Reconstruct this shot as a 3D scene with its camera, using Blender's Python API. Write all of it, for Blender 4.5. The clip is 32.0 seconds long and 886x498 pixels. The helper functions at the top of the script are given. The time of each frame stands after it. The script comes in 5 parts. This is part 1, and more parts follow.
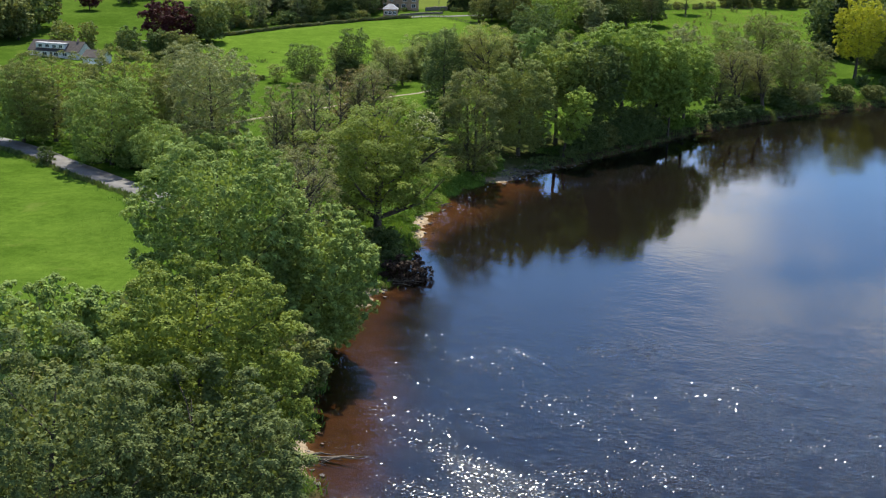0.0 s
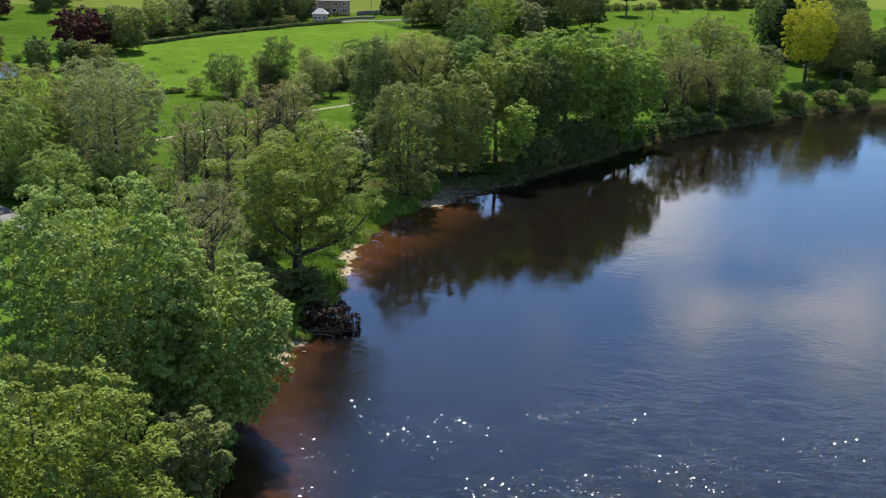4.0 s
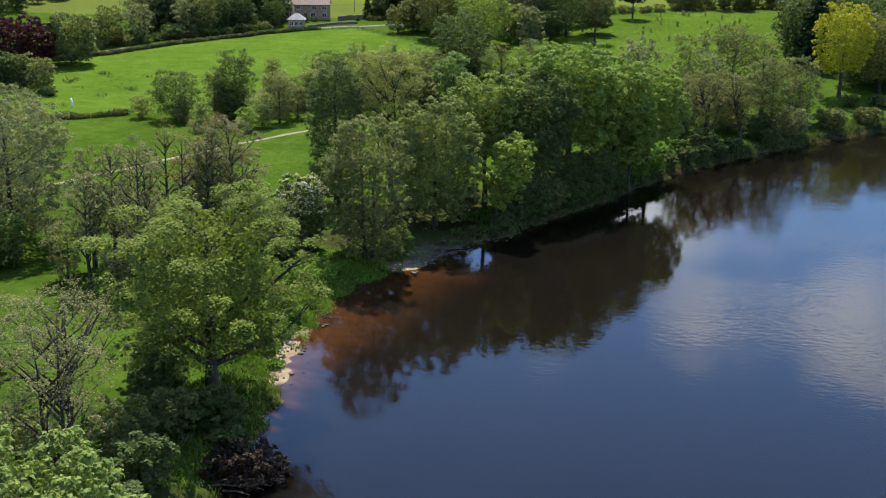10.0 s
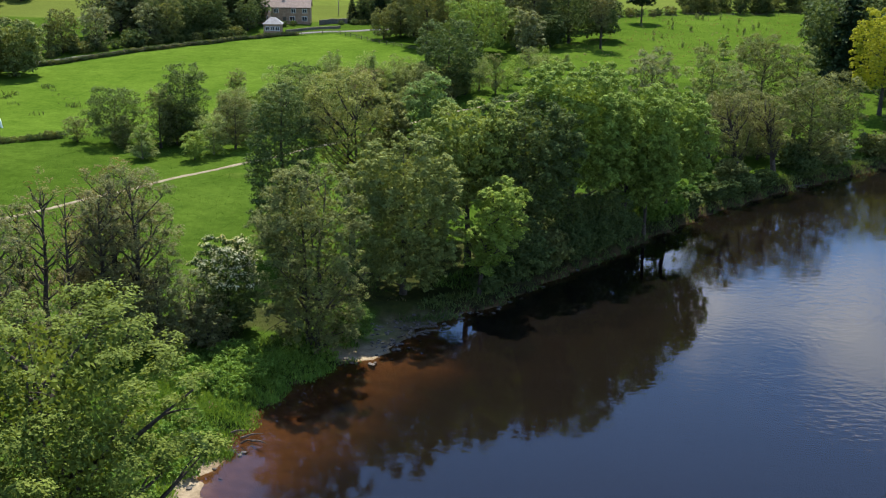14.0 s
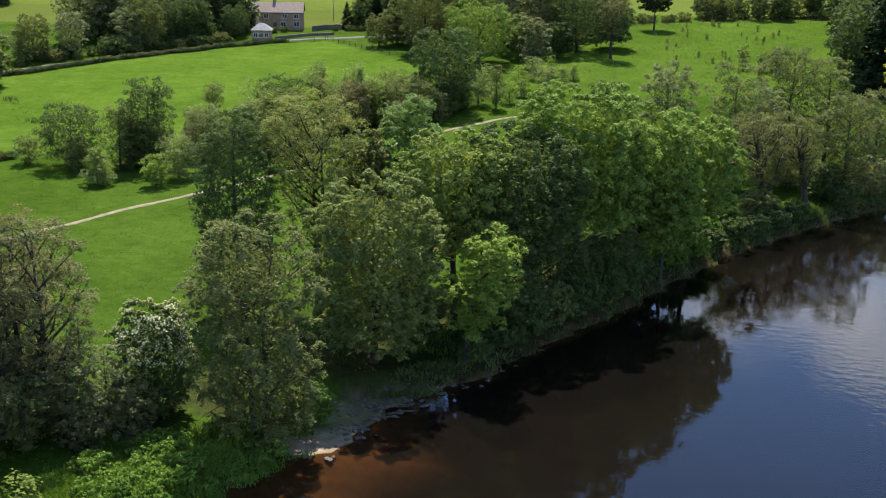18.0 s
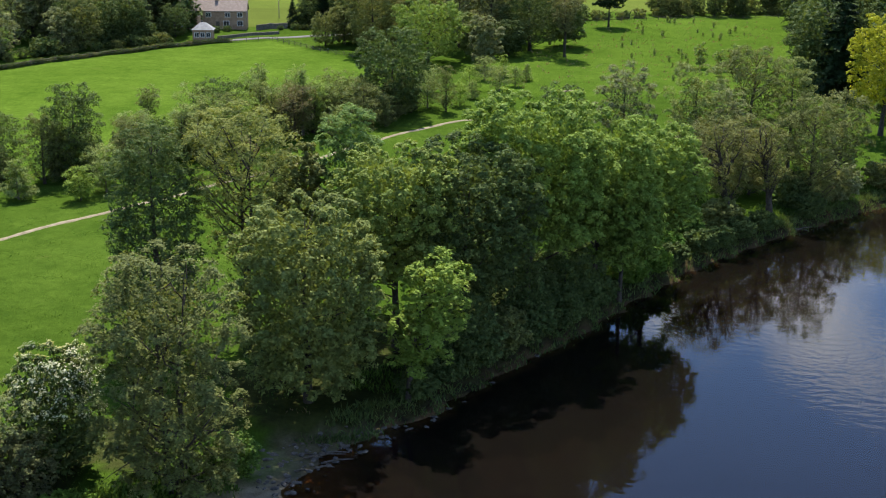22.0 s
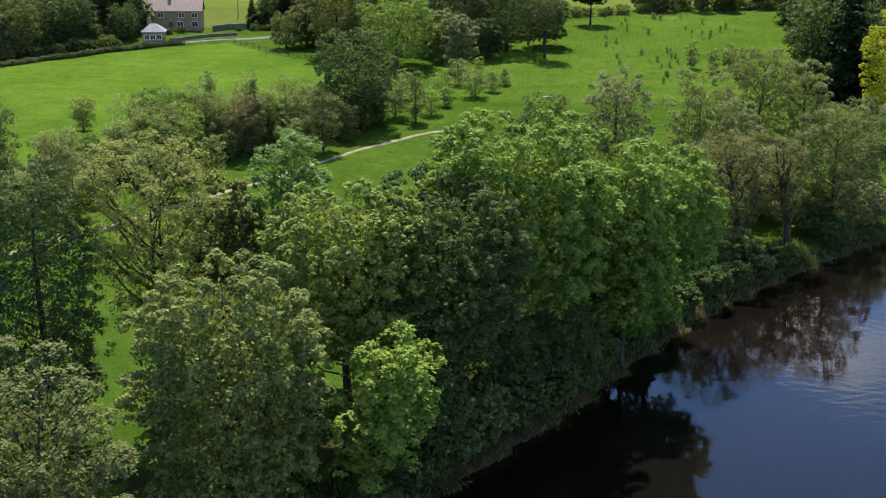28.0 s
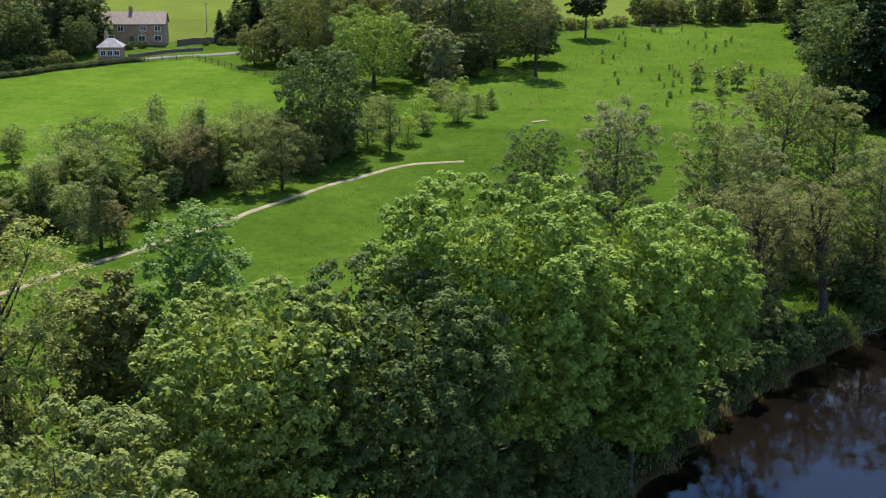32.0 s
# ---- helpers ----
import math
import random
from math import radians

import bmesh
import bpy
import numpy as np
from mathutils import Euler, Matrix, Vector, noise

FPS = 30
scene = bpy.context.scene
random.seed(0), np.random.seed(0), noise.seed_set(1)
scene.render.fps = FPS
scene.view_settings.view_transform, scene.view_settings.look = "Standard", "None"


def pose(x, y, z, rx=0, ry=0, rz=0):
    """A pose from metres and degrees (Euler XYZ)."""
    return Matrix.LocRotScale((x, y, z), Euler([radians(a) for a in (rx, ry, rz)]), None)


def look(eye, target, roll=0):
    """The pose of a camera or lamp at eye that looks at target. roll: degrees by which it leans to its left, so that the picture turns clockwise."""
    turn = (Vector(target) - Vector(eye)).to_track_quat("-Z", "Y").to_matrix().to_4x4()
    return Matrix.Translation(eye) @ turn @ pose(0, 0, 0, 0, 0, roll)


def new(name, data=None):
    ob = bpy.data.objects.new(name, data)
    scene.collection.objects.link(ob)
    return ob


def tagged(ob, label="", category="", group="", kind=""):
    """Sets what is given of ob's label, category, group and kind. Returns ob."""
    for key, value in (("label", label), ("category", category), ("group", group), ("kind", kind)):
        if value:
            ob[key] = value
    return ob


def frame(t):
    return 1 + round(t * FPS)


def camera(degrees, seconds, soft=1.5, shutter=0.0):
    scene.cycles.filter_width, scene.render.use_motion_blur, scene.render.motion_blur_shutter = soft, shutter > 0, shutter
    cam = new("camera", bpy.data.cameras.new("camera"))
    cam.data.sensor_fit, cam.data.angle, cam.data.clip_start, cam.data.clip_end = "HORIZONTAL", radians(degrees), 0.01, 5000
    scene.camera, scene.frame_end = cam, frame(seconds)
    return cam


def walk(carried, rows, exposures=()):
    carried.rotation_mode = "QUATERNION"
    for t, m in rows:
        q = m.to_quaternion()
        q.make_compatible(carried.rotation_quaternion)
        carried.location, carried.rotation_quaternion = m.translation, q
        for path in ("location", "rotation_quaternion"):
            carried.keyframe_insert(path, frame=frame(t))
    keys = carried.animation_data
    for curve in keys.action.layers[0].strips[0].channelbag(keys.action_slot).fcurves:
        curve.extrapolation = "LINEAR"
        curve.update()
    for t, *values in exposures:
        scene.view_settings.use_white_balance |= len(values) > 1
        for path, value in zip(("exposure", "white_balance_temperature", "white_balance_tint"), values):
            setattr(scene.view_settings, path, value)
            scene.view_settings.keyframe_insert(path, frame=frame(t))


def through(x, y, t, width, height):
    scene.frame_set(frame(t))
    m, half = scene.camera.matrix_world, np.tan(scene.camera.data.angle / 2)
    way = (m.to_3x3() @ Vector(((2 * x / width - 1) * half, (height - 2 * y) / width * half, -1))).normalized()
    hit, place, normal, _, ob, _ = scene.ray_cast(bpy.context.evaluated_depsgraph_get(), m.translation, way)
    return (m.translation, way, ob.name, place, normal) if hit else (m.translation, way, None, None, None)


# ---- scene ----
cam = camera(39.58, 32.0, soft=1.15)
PATH = [
    (0, pose(0.00, 0.00, 46.20, 74.456, -1.293, 3.707)),
    (0.5, pose(-0.01, 2.47, 46.08, 74.448, -1.298, 3.759)),
    (1, pose(0.11, 4.99, 46.02, 74.443, -1.290, 3.798)),
    (1.5, pose(0.21, 7.35, 46.05, 74.445, -1.293, 3.637)),
    (2, pose(0.30, 9.87, 46.09, 74.504, -1.120, 2.071)),
    (2.5, pose(0.28, 12.23, 46.13, 74.527, -1.032, 1.213)),
    (3, pose(0.30, 14.73, 46.06, 74.534, -1.002, 0.976)),
    (3.5, pose(0.31, 17.14, 45.98, 74.531, -0.964, 0.855)),
    (5.5, pose(0.70, 27.33, 45.44, 74.574, -0.934, 0.653)),
    (6, pose(0.84, 30.54, 45.47, 74.537, -0.873, 0.606)),
    (6.5, pose(1.05, 33.60, 45.45, 74.503, -0.783, 0.581)),
    (7, pose(1.15, 37.13, 45.41, 74.475, -0.768, 0.529)),
    (7.5, pose(1.25, 40.59, 45.32, 74.466, -0.737, 0.515)),
    (8, pose(1.52, 44.33, 45.26, 74.454, -0.699, 0.549)),
    (8.5, pose(1.88, 47.99, 45.15, 74.464, -0.700, 0.608)),
    (9, pose(2.32, 51.96, 45.06, 74.451, -0.717, 0.642)),
    (9.5, pose(2.58, 55.85, 44.90, 74.436, -0.687, 0.637)),
    (10, pose(3.08, 59.96, 44.77, 74.447, -0.644, 0.696)),
    (10.5, pose(3.52, 63.86, 44.62, 74.443, -0.653, 0.715)),
    (11, pose(3.93, 67.99, 44.51, 74.432, -0.671, 0.724)),
    (11.5, pose(4.29, 71.92, 44.41, 74.421, -0.670, 0.757)),
    (12, pose(4.68, 76.37, 44.33, 74.388, -0.690, 0.780)),
    (12.5, pose(5.06, 80.81, 44.20, 74.378, -0.639, 0.784)),
    (13, pose(5.55, 85.95, 44.04, 74.370, -0.619, 0.817)),
    (13.5, pose(5.98, 90.97, 43.83, 74.352, -0.594, 0.836)),
    (14, pose(6.25, 96.23, 43.59, 74.345, -0.660, 0.834)),
    (14.5, pose(6.62, 101.42, 43.41, 74.323, -0.633, 0.882)),
    (16.5, pose(8.14, 117.59, 42.99, 74.384, -0.704, 1.065)),
    (17, pose(8.38, 118.79, 42.95, 74.420, -0.784, 1.093)),
    (17.5, pose(8.54, 118.96, 42.92, 74.414, -0.815, 1.245)),
    (18, pose(8.69, 119.14, 42.87, 74.420, -0.819, 1.299)),
    (18.5, pose(8.84, 119.62, 42.82, 74.407, -0.830, 1.153)),
    (19, pose(9.04, 120.52, 42.78, 74.368, -0.852, 0.960)),
    (19.5, pose(9.19, 121.62, 42.66, 74.357, -0.812, 0.765)),
    (20, pose(9.38, 123.12, 42.55, 74.338, -0.823, 0.532)),
    (20.5, pose(9.58, 124.58, 42.54, 74.311, -0.811, 0.249)),
    (21, pose(9.75, 126.33, 42.54, 74.292, -0.765, -0.151)),
    (21.5, pose(9.85, 128.04, 42.63, 74.254, -0.736, -0.484)),
    (22, pose(9.99, 129.98, 42.66, 74.234, -0.697, -0.806)),
    (22.5, pose(10.11, 131.82, 42.71, 74.306, -0.652, -1.019)),
    (23, pose(10.17, 133.10, 42.81, 74.363, -0.706, -1.190)),
    (23.5, pose(10.16, 133.32, 42.77, 74.353, -0.735, -1.337)),
    (24, pose(10.15, 133.18, 42.61, 74.365, -0.726, -1.355)),
    (24.5, pose(10.10, 132.99, 42.38, 74.358, -0.661, -1.424)),
    (26.5, pose(10.54, 139.88, 41.74, 74.157, -0.496, -1.659)),
    (27, pose(10.76, 144.00, 41.56, 74.102, -0.484, -1.697)),
    (27.5, pose(11.11, 148.48, 41.39, 74.069, -0.408, -1.808)),
    (28, pose(11.52, 153.70, 41.35, 74.032, -0.337, -1.989)),
    (28.5, pose(12.04, 158.84, 41.23, 74.023, -0.209, -2.151)),
    (29, pose(12.54, 164.63, 41.09, 74.060, -0.161, -2.258)),
    (29.5, pose(13.12, 169.87, 41.05, 74.083, -0.148, -2.204)),
    (30, pose(13.68, 174.29, 41.09, 74.155, -0.141, -2.073)),
    (30.5, pose(14.09, 177.22, 41.07, 74.219, -0.214, -1.833)),
    (31, pose(14.48, 178.90, 41.09, 74.285, -0.307, -1.571)),
    (31.5, pose(14.68, 179.25, 40.92, 74.298, -0.427, -1.285)),
    (32, pose(14.97, 178.66, 40.78, 74.305, -0.338, -2.263)),
]
walk(cam, PATH)

# ---- light ----
SUN_AZ, SUN_EL = -3.0, 56.0        # degrees from +y towards +x, and above the horizon
scene.view_settings.exposure = 1.27
world = bpy.data.worlds.new("sky")
scene.world = world
world.use_nodes = True
wn = world.node_tree.nodes
wl = world.node_tree.links
wn.clear()
w_out = wn.new("ShaderNodeOutputWorld")
w_bg = wn.new("ShaderNodeBackground")
w_bg.inputs["Strength"].default_value = 0.102
w_sky = wn.new("ShaderNodeTexSky")
w_sky.sky_type = "NISHITA"
w_sky.sun_disc = False
w_sky.sun_elevation = radians(SUN_EL)
w_sky.sun_rotation = radians(SUN_AZ)
w_sky.air_density = 1.0
w_sky.dust_density = 0.0
w_sky.ozone_density = 4.0
# broken cloud, laid on a flat layer over the whole sky
w_tc = wn.new("ShaderNodeTexCoord")
w_sep = wn.new("ShaderNodeSeparateXYZ")
wl.new(w_tc.outputs["Generated"], w_sep.inputs[0])
w_up = wn.new("ShaderNodeMath"); w_up.operation = "MAXIMUM"; w_up.inputs[1].default_value = 0.0
wl.new(w_sep.outputs["Z"], w_up.inputs[0])
w_add = wn.new("ShaderNodeMath"); w_add.operation = "ADD"; w_add.inputs[1].default_value = 0.16
wl.new(w_up.outputs[0], w_add.inputs[0])
w_dx = wn.new("ShaderNodeMath"); w_dx.operation = "DIVIDE"
w_dy = wn.new("ShaderNodeMath"); w_dy.operation = "DIVIDE"
wl.new(w_sep.outputs["X"], w_dx.inputs[0]); wl.new(w_add.outputs[0], w_dx.inputs[1])
wl.new(w_sep.outputs["Y"], w_dy.inputs[0]); wl.new(w_add.outputs[0], w_dy.inputs[1])
w_com = wn.new("ShaderNodeCombineXYZ")
wl.new(w_dx.outputs[0], w_com.inputs[0]); wl.new(w_dy.outputs[0], w_com.inputs[1])
w_com.inputs[2].default_value = 52.28
w_noise = wn.new("ShaderNodeTexNoise")
w_noise.inputs["Scale"].default_value = 1.8
w_noise.inputs["Detail"].default_value = 7
w_noise.inputs["Roughness"].default_value = 0.55
wl.new(w_com.outputs[0], w_noise.inputs["Vector"])
w_ramp = wn.new("ShaderNodeValToRGB")
w_ramp.color_ramp.elements[0].position = 0.525
w_ramp.color_ramp.elements[1].position = 0.70
# two larger clouds stand over the valley ahead, with clear blue between them
w_fac = w_noise.outputs["Fac"]
for c_az, c_el, c_tight, c_more in ((11.3, 18.4, 1100, 0.19), (18.8, 17.5, 800, 0.12), (4.7, 19.8, 1800, 0.15), (-6.0, 24.0, 60, -0.10), (12.0, 29.0, 120, -0.12)):
    w_dot = wn.new("ShaderNodeVectorMath"); w_dot.operation = "DOT_PRODUCT"
    wl.new(w_tc.outputs["Generated"], w_dot.inputs[0])
    w_dot.inputs[1].default_value = (math.sin(radians(c_az)) * math.cos(radians(c_el)), math.cos(radians(c_az)) * math.cos(radians(c_el)), math.sin(radians(c_el)))
    w_pow = wn.new("ShaderNodeMath"); w_pow.operation = "POWER"; w_pow.use_clamp = True
    w_max = wn.new("ShaderNodeMath"); w_max.operation = "MAXIMUM"; w_max.inputs[1].default_value = 0.0
    wl.new(w_dot.outputs["Value"], w_max.inputs[0])
    wl.new(w_max.outputs[0], w_pow.inputs[0]); w_pow.inputs[1].default_value = c_tight
    w_mad = wn.new("ShaderNodeMath"); w_mad.operation = "MULTIPLY_ADD"; w_mad.inputs[1].default_value = c_more
    wl.new(w_pow.outputs[0], w_mad.inputs[0]); wl.new(w_fac, w_mad.inputs[2])
    w_fac = w_mad.outputs[0]
wl.new(w_fac, w_ramp.inputs[0])
w_mix = wn.new("ShaderNodeMix"); w_mix.data_type = "RGBA"
wl.new(w_ramp.outputs[0], w_mix.inputs["Factor"])
w_tint = wn.new("ShaderNodeMix"); w_tint.data_type = "RGBA"; w_tint.blend_type = "MULTIPLY"
w_tint.inputs["Factor"].default_value = 1.0
wl.new(w_sky.outputs[0], w_tint.inputs["A"])
w_tint.inputs["B"].default_value = (0.87, 0.98, 1.12, 1)
wl.new(w_tint.outputs["Result"], w_mix.inputs["A"])
w_mix.inputs["B"].default_value = (9.2, 9.5, 10.1, 1)
wl.new(w_mix.outputs["Result"], w_bg.inputs["Color"])
wl.new(w_bg.outputs[0], w_out.inputs[0])

sun = new("sun", bpy.data.lights.new("sun", "SUN"))
sun.data.energy = 4.95
sun.data.angle = radians(0.53)
sun.data.color = (1.0, 0.925, 0.79)
_az, _el = radians(SUN_AZ), radians(SUN_EL)
sun.matrix_world = look((100 * math.sin(_az) * math.cos(_el), 100 * math.cos(_az) * math.cos(_el), 100 * math.sin(_el)), (0, 0, 0))


# ---- materials ----
def material(name, rough=0.8):
    m = bpy.data.materials.new(name)
    m.use_nodes = True
    nt = m.node_tree
    p = nt.nodes["Principled BSDF"]
    p.inputs["Roughness"].default_value = rough
    return m, nt, p


def noise_node(nt, scale, detail=4, vector=None, rough=0.55):
    n = nt.nodes.new("ShaderNodeTexNoise")
    n.inputs["Scale"].default_value = scale
    n.inputs["Detail"].default_value = detail
    n.inputs["Roughness"].default_value = rough
    if vector is not None:
        nt.links.new(vector, n.inputs["Vector"])
    return n.outputs["Fac"]


def ramp(nt, fac, lo, hi, c0=(0, 0, 0), c1=(1, 1, 1)):
    r = nt.nodes.new("ShaderNodeValToRGB")
    r.color_ramp.elements[0].position, r.color_ramp.elements[1].position = lo, hi
    r.color_ramp.elements[0].color, r.color_ramp.elements[1].color = (*c0, 1), (*c1, 1)
    nt.links.new(fac, r.inputs[0])
    return r.outputs["Color"]


def mix(nt, fac, a, b, blend="MIX"):
    n = nt.nodes.new("ShaderNodeMix")
    n.data_type, n.blend_type = "RGBA", blend
    for value, key in ((fac, "Factor"), (a, "A"), (b, "B")):
        if isinstance(value, (int, float)):
            n.inputs[key].default_value = value
        elif isinstance(value, tuple):
            n.inputs[key].default_value = (*value, 1)
        else:
            nt.links.new(value, n.inputs[key])
    return n.outputs["Result"]


def bump(nt, p, height, strength=0.5, distance=0.05):
    b = nt.nodes.new("ShaderNodeBump")
    b.inputs["Strength"].default_value, b.inputs["Distance"].default_value = strength, distance
    nt.links.new(height, b.inputs["Height"])
    nt.links.new(b.outputs[0], p.inputs["Normal"])


def place(nt):
    g = nt.nodes.new("ShaderNodeNewGeometry")
    return g.outputs["Position"]


def plain(name, c0, c1, scale=2.0, rough=0.85, bumpy=0.3, dist=0.02, metal=0.0):
    """Two colours mixed by a broad and a fine noise, with fine relief."""
    m, nt, p = material(name, rough)
    pos = place(nt)
    broad = ramp(nt, noise_node(nt, scale, 4, pos), 0.35, 0.68, c0, c1)
    fine = ramp(nt, noise_node(nt, scale * 9, 5, pos), 0.3, 0.75, (0.72, 0.72, 0.72), (1.18, 1.18, 1.18))
    nt.links.new(mix(nt, 1.0, broad, fine, "MULTIPLY"), p.inputs["Base Color"])
    p.inputs["Metallic"].default_value = metal
    p.inputs["Specular IOR Level"].default_value = 0.2
    if bumpy:
        bump(nt, p, noise_node(nt, scale * 12, 5, pos), bumpy, dist)
    return m


def leafy(name, c0, c1, through=0.28, gloss=0.03):
    """Leaves: each one its own tone, sun shining partly through them."""
    m, nt, p = material(name, 0.6)
    g = nt.nodes.new("ShaderNodeNewGeometry")
    one = ramp(nt, g.outputs["Random Per Island"], 0.0, 1.0, c0, c1)
    patch = ramp(nt, noise_node(nt, 0.35, 3, g.outputs["Position"]), 0.3, 0.7, (0.75, 0.78, 0.75), (1.2, 1.15, 1.1))
    col = mix(nt, 1.0, one, patch, "MULTIPLY")
    nt.links.new(col, p.inputs["Base Color"])
    p.inputs["Specular IOR Level"].default_value = gloss
    t = nt.nodes.new("ShaderNodeBsdfTranslucent")
    nt.links.new(mix(nt, 1.0, col, (1.3, 1.2, 0.6), "MULTIPLY"), t.inputs["Color"])
    s = nt.nodes.new("ShaderNodeMixShader")
    s.inputs[0].default_value = through
    nt.links.new(p.outputs[0], s.inputs[1])
    nt.links.new(t.outputs[0], s.inputs[2])
    nt.links.new(s.outputs[0], nt.nodes["Material Output"].inputs["Surface"])
    return m


LEAF = {
    "sunny": leafy("sunlit_sycamore_leaf", (0.108, 0.172, 0.032), (0.196, 0.285, 0.066)),
    "fresh": leafy("fresh_ash_leaf", (0.140, 0.168, 0.043), (0.230, 0.258, 0.078)),
    "deep": leafy("shaded_ash_leaf", (0.052, 0.082, 0.028), (0.098, 0.145, 0.050)),
    "bronze": leafy("bronze_alder_leaf", (0.092, 0.104, 0.036), (0.160, 0.172, 0.060)),
    "syc": leafy("sycamore_leaf", (0.103, 0.154, 0.041), (0.195, 0.270, 0.079)),
    "maple": leafy("field_maple_leaf", (0.118, 0.170, 0.036), (0.208, 0.265, 0.074)),
    "oak": leafy("oak_leaf", (0.105, 0.137, 0.042), (0.198, 0.242, 0.080)),
    "moss": leafy("mossy_oak_leaf", (0.084, 0.120, 0.022), (0.152, 0.198, 0.042)),
    "herb": leafy("butterbur_leaf", (0.072, 0.142, 0.022), (0.145, 0.240, 0.046), 0.3),
    "dull": leafy("grey_ash_leaf", (0.062, 0.086, 0.032), (0.122, 0.155, 0.058)),
    "ash": leafy("ash_leaf", (0.090, 0.112, 0.037), (0.173, 0.193, 0.067)),
    "alder": leafy("alder_leaf", (0.084, 0.102, 0.037), (0.156, 0.182, 0.063)),
    "willow": leafy("willow_leaf", (0.115, 0.139, 0.064), (0.205, 0.232, 0.114)),
    "sparse": leafy("opening_leaf", (0.100, 0.108, 0.046), (0.172, 0.182, 0.086)),
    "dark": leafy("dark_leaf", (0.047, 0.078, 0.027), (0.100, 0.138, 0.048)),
    "fir": leafy("fir_needle", (0.013, 0.028, 0.012), (0.032, 0.054, 0.021), 0.12),
    "bright": leafy("lime_leaf", (0.121, 0.200, 0.030), (0.223, 0.305, 0.068)),
    "yellow": leafy("golden_leaf", (0.210, 0.235, 0.014), (0.350, 0.370, 0.038)),
    "copper": leafy("copper_leaf", (0.030, 0.011, 0.014), (0.064, 0.022, 0.027), 0.2),
    "teal": leafy("rowan_leaf", (0.092, 0.165, 0.044), (0.165, 0.250, 0.074)),
    "birch": leafy("birch_leaf", (0.116, 0.165, 0.050), (0.216, 0.266, 0.090)),
    "russet": leafy("russet_leaf", (0.112, 0.100, 0.043), (0.178, 0.160, 0.072)),
    "blossom": leafy("white_blossom", (0.380, 0.400, 0.270), (0.620, 0.630, 0.480), 0.3),
    "twig": leafy("dead_twig", (0.020, 0.015, 0.012), (0.045, 0.032, 0.026), 0.05),
    "grass": leafy("grass_blade", (0.055, 0.120, 0.019), (0.111, 0.201, 0.042), 0.3),
    "nettle": leafy("nettle_leaf", (0.052, 0.103, 0.022), (0.113, 0.186, 0.039), 0.3),
    "dry": leafy("dry_reed", (0.190, 0.144, 0.089), (0.299, 0.233, 0.155), 0.2),
}
BARK = plain("bark", (0.030, 0.025, 0.020), (0.072, 0.062, 0.050), 3.0, 0.95, 0.8, 0.05)
PALE_BARK = plain("pale_bark", (0.120, 0.105, 0.085), (0.220, 0.200, 0.170), 3.0, 0.95, 0.8, 0.05)
GRIT = plain("path_grit", (0.15, 0.125, 0.082), (0.235, 0.20, 0.14), 0.8, 0.95, 0.6, 0.02)
TARMAC = plain("tarmac", (0.085, 0.083, 0.081), (0.125, 0.122, 0.118), 0.5, 0.9, 0.5, 0.01)
STONE = plain("river_stone", (0.055, 0.048, 0.042), (0.135, 0.12, 0.105), 1.5, 0.8, 0.6, 0.03)
TIMBER = plain("fence_timber", (0.07, 0.058, 0.044), (0.14, 0.12, 0.09), 4.0, 0.9, 0.6, 0.01)
SANDSTONE = plain("sandstone_wall", (0.27, 0.178, 0.112), (0.38, 0.262, 0.175), 1.2, 0.9, 0.6, 0.02)
ROOFTILE = plain("stone_slate", (0.175, 0.140, 0.122), (0.25, 0.20, 0.175), 1.5, 0.85, 0.6, 0.03)
SLATE = plain("grey_slate", (0.16, 0.165, 0.175), (0.25, 0.255, 0.27), 1.5, 0.7, 0.4, 0.02)
BROWNTILE = plain("brown_tile", (0.034, 0.029, 0.027), (0.060, 0.052, 0.048), 1.5, 0.85, 0.5, 0.03)
RENDERED = plain("white_render", (0.46, 0.45, 0.42), (0.58, 0.57, 0.54), 1.0, 0.85, 0.2, 0.01)
WHITEPAINT = plain("white_paint", (0.74, 0.74, 0.72), (0.84, 0.84, 0.82), 3.0, 0.5, 0.1, 0.005)
GARDENWALL = plain("dry_stone_wall", (0.10, 0.088, 0.072), (0.20, 0.175, 0.14), 2.5, 0.95, 0.9, 0.08)
POLE = plain("pole_wood", (0.16, 0.13, 0.10), (0.26, 0.22, 0.18), 4.0, 0.9, 0.4, 0.01)
WRACK = plain("driftwood", (0.06, 0.05, 0.04), (0.15, 0.13, 0.105), 4.0, 0.95, 0.8, 0.03)
PLASTIC = plain("pale_tube", (0.55, 0.66, 0.62), (0.70, 0.78, 0.74), 3.0, 0.5, 0.1, 0.005)

GLASS, _nt, _p = material("window_glass", 0.05)
_p.inputs["Base Color"].default_value = (0.03, 0.035, 0.04, 1)
_p.inputs["Specular IOR Level"].default_value = 0.6


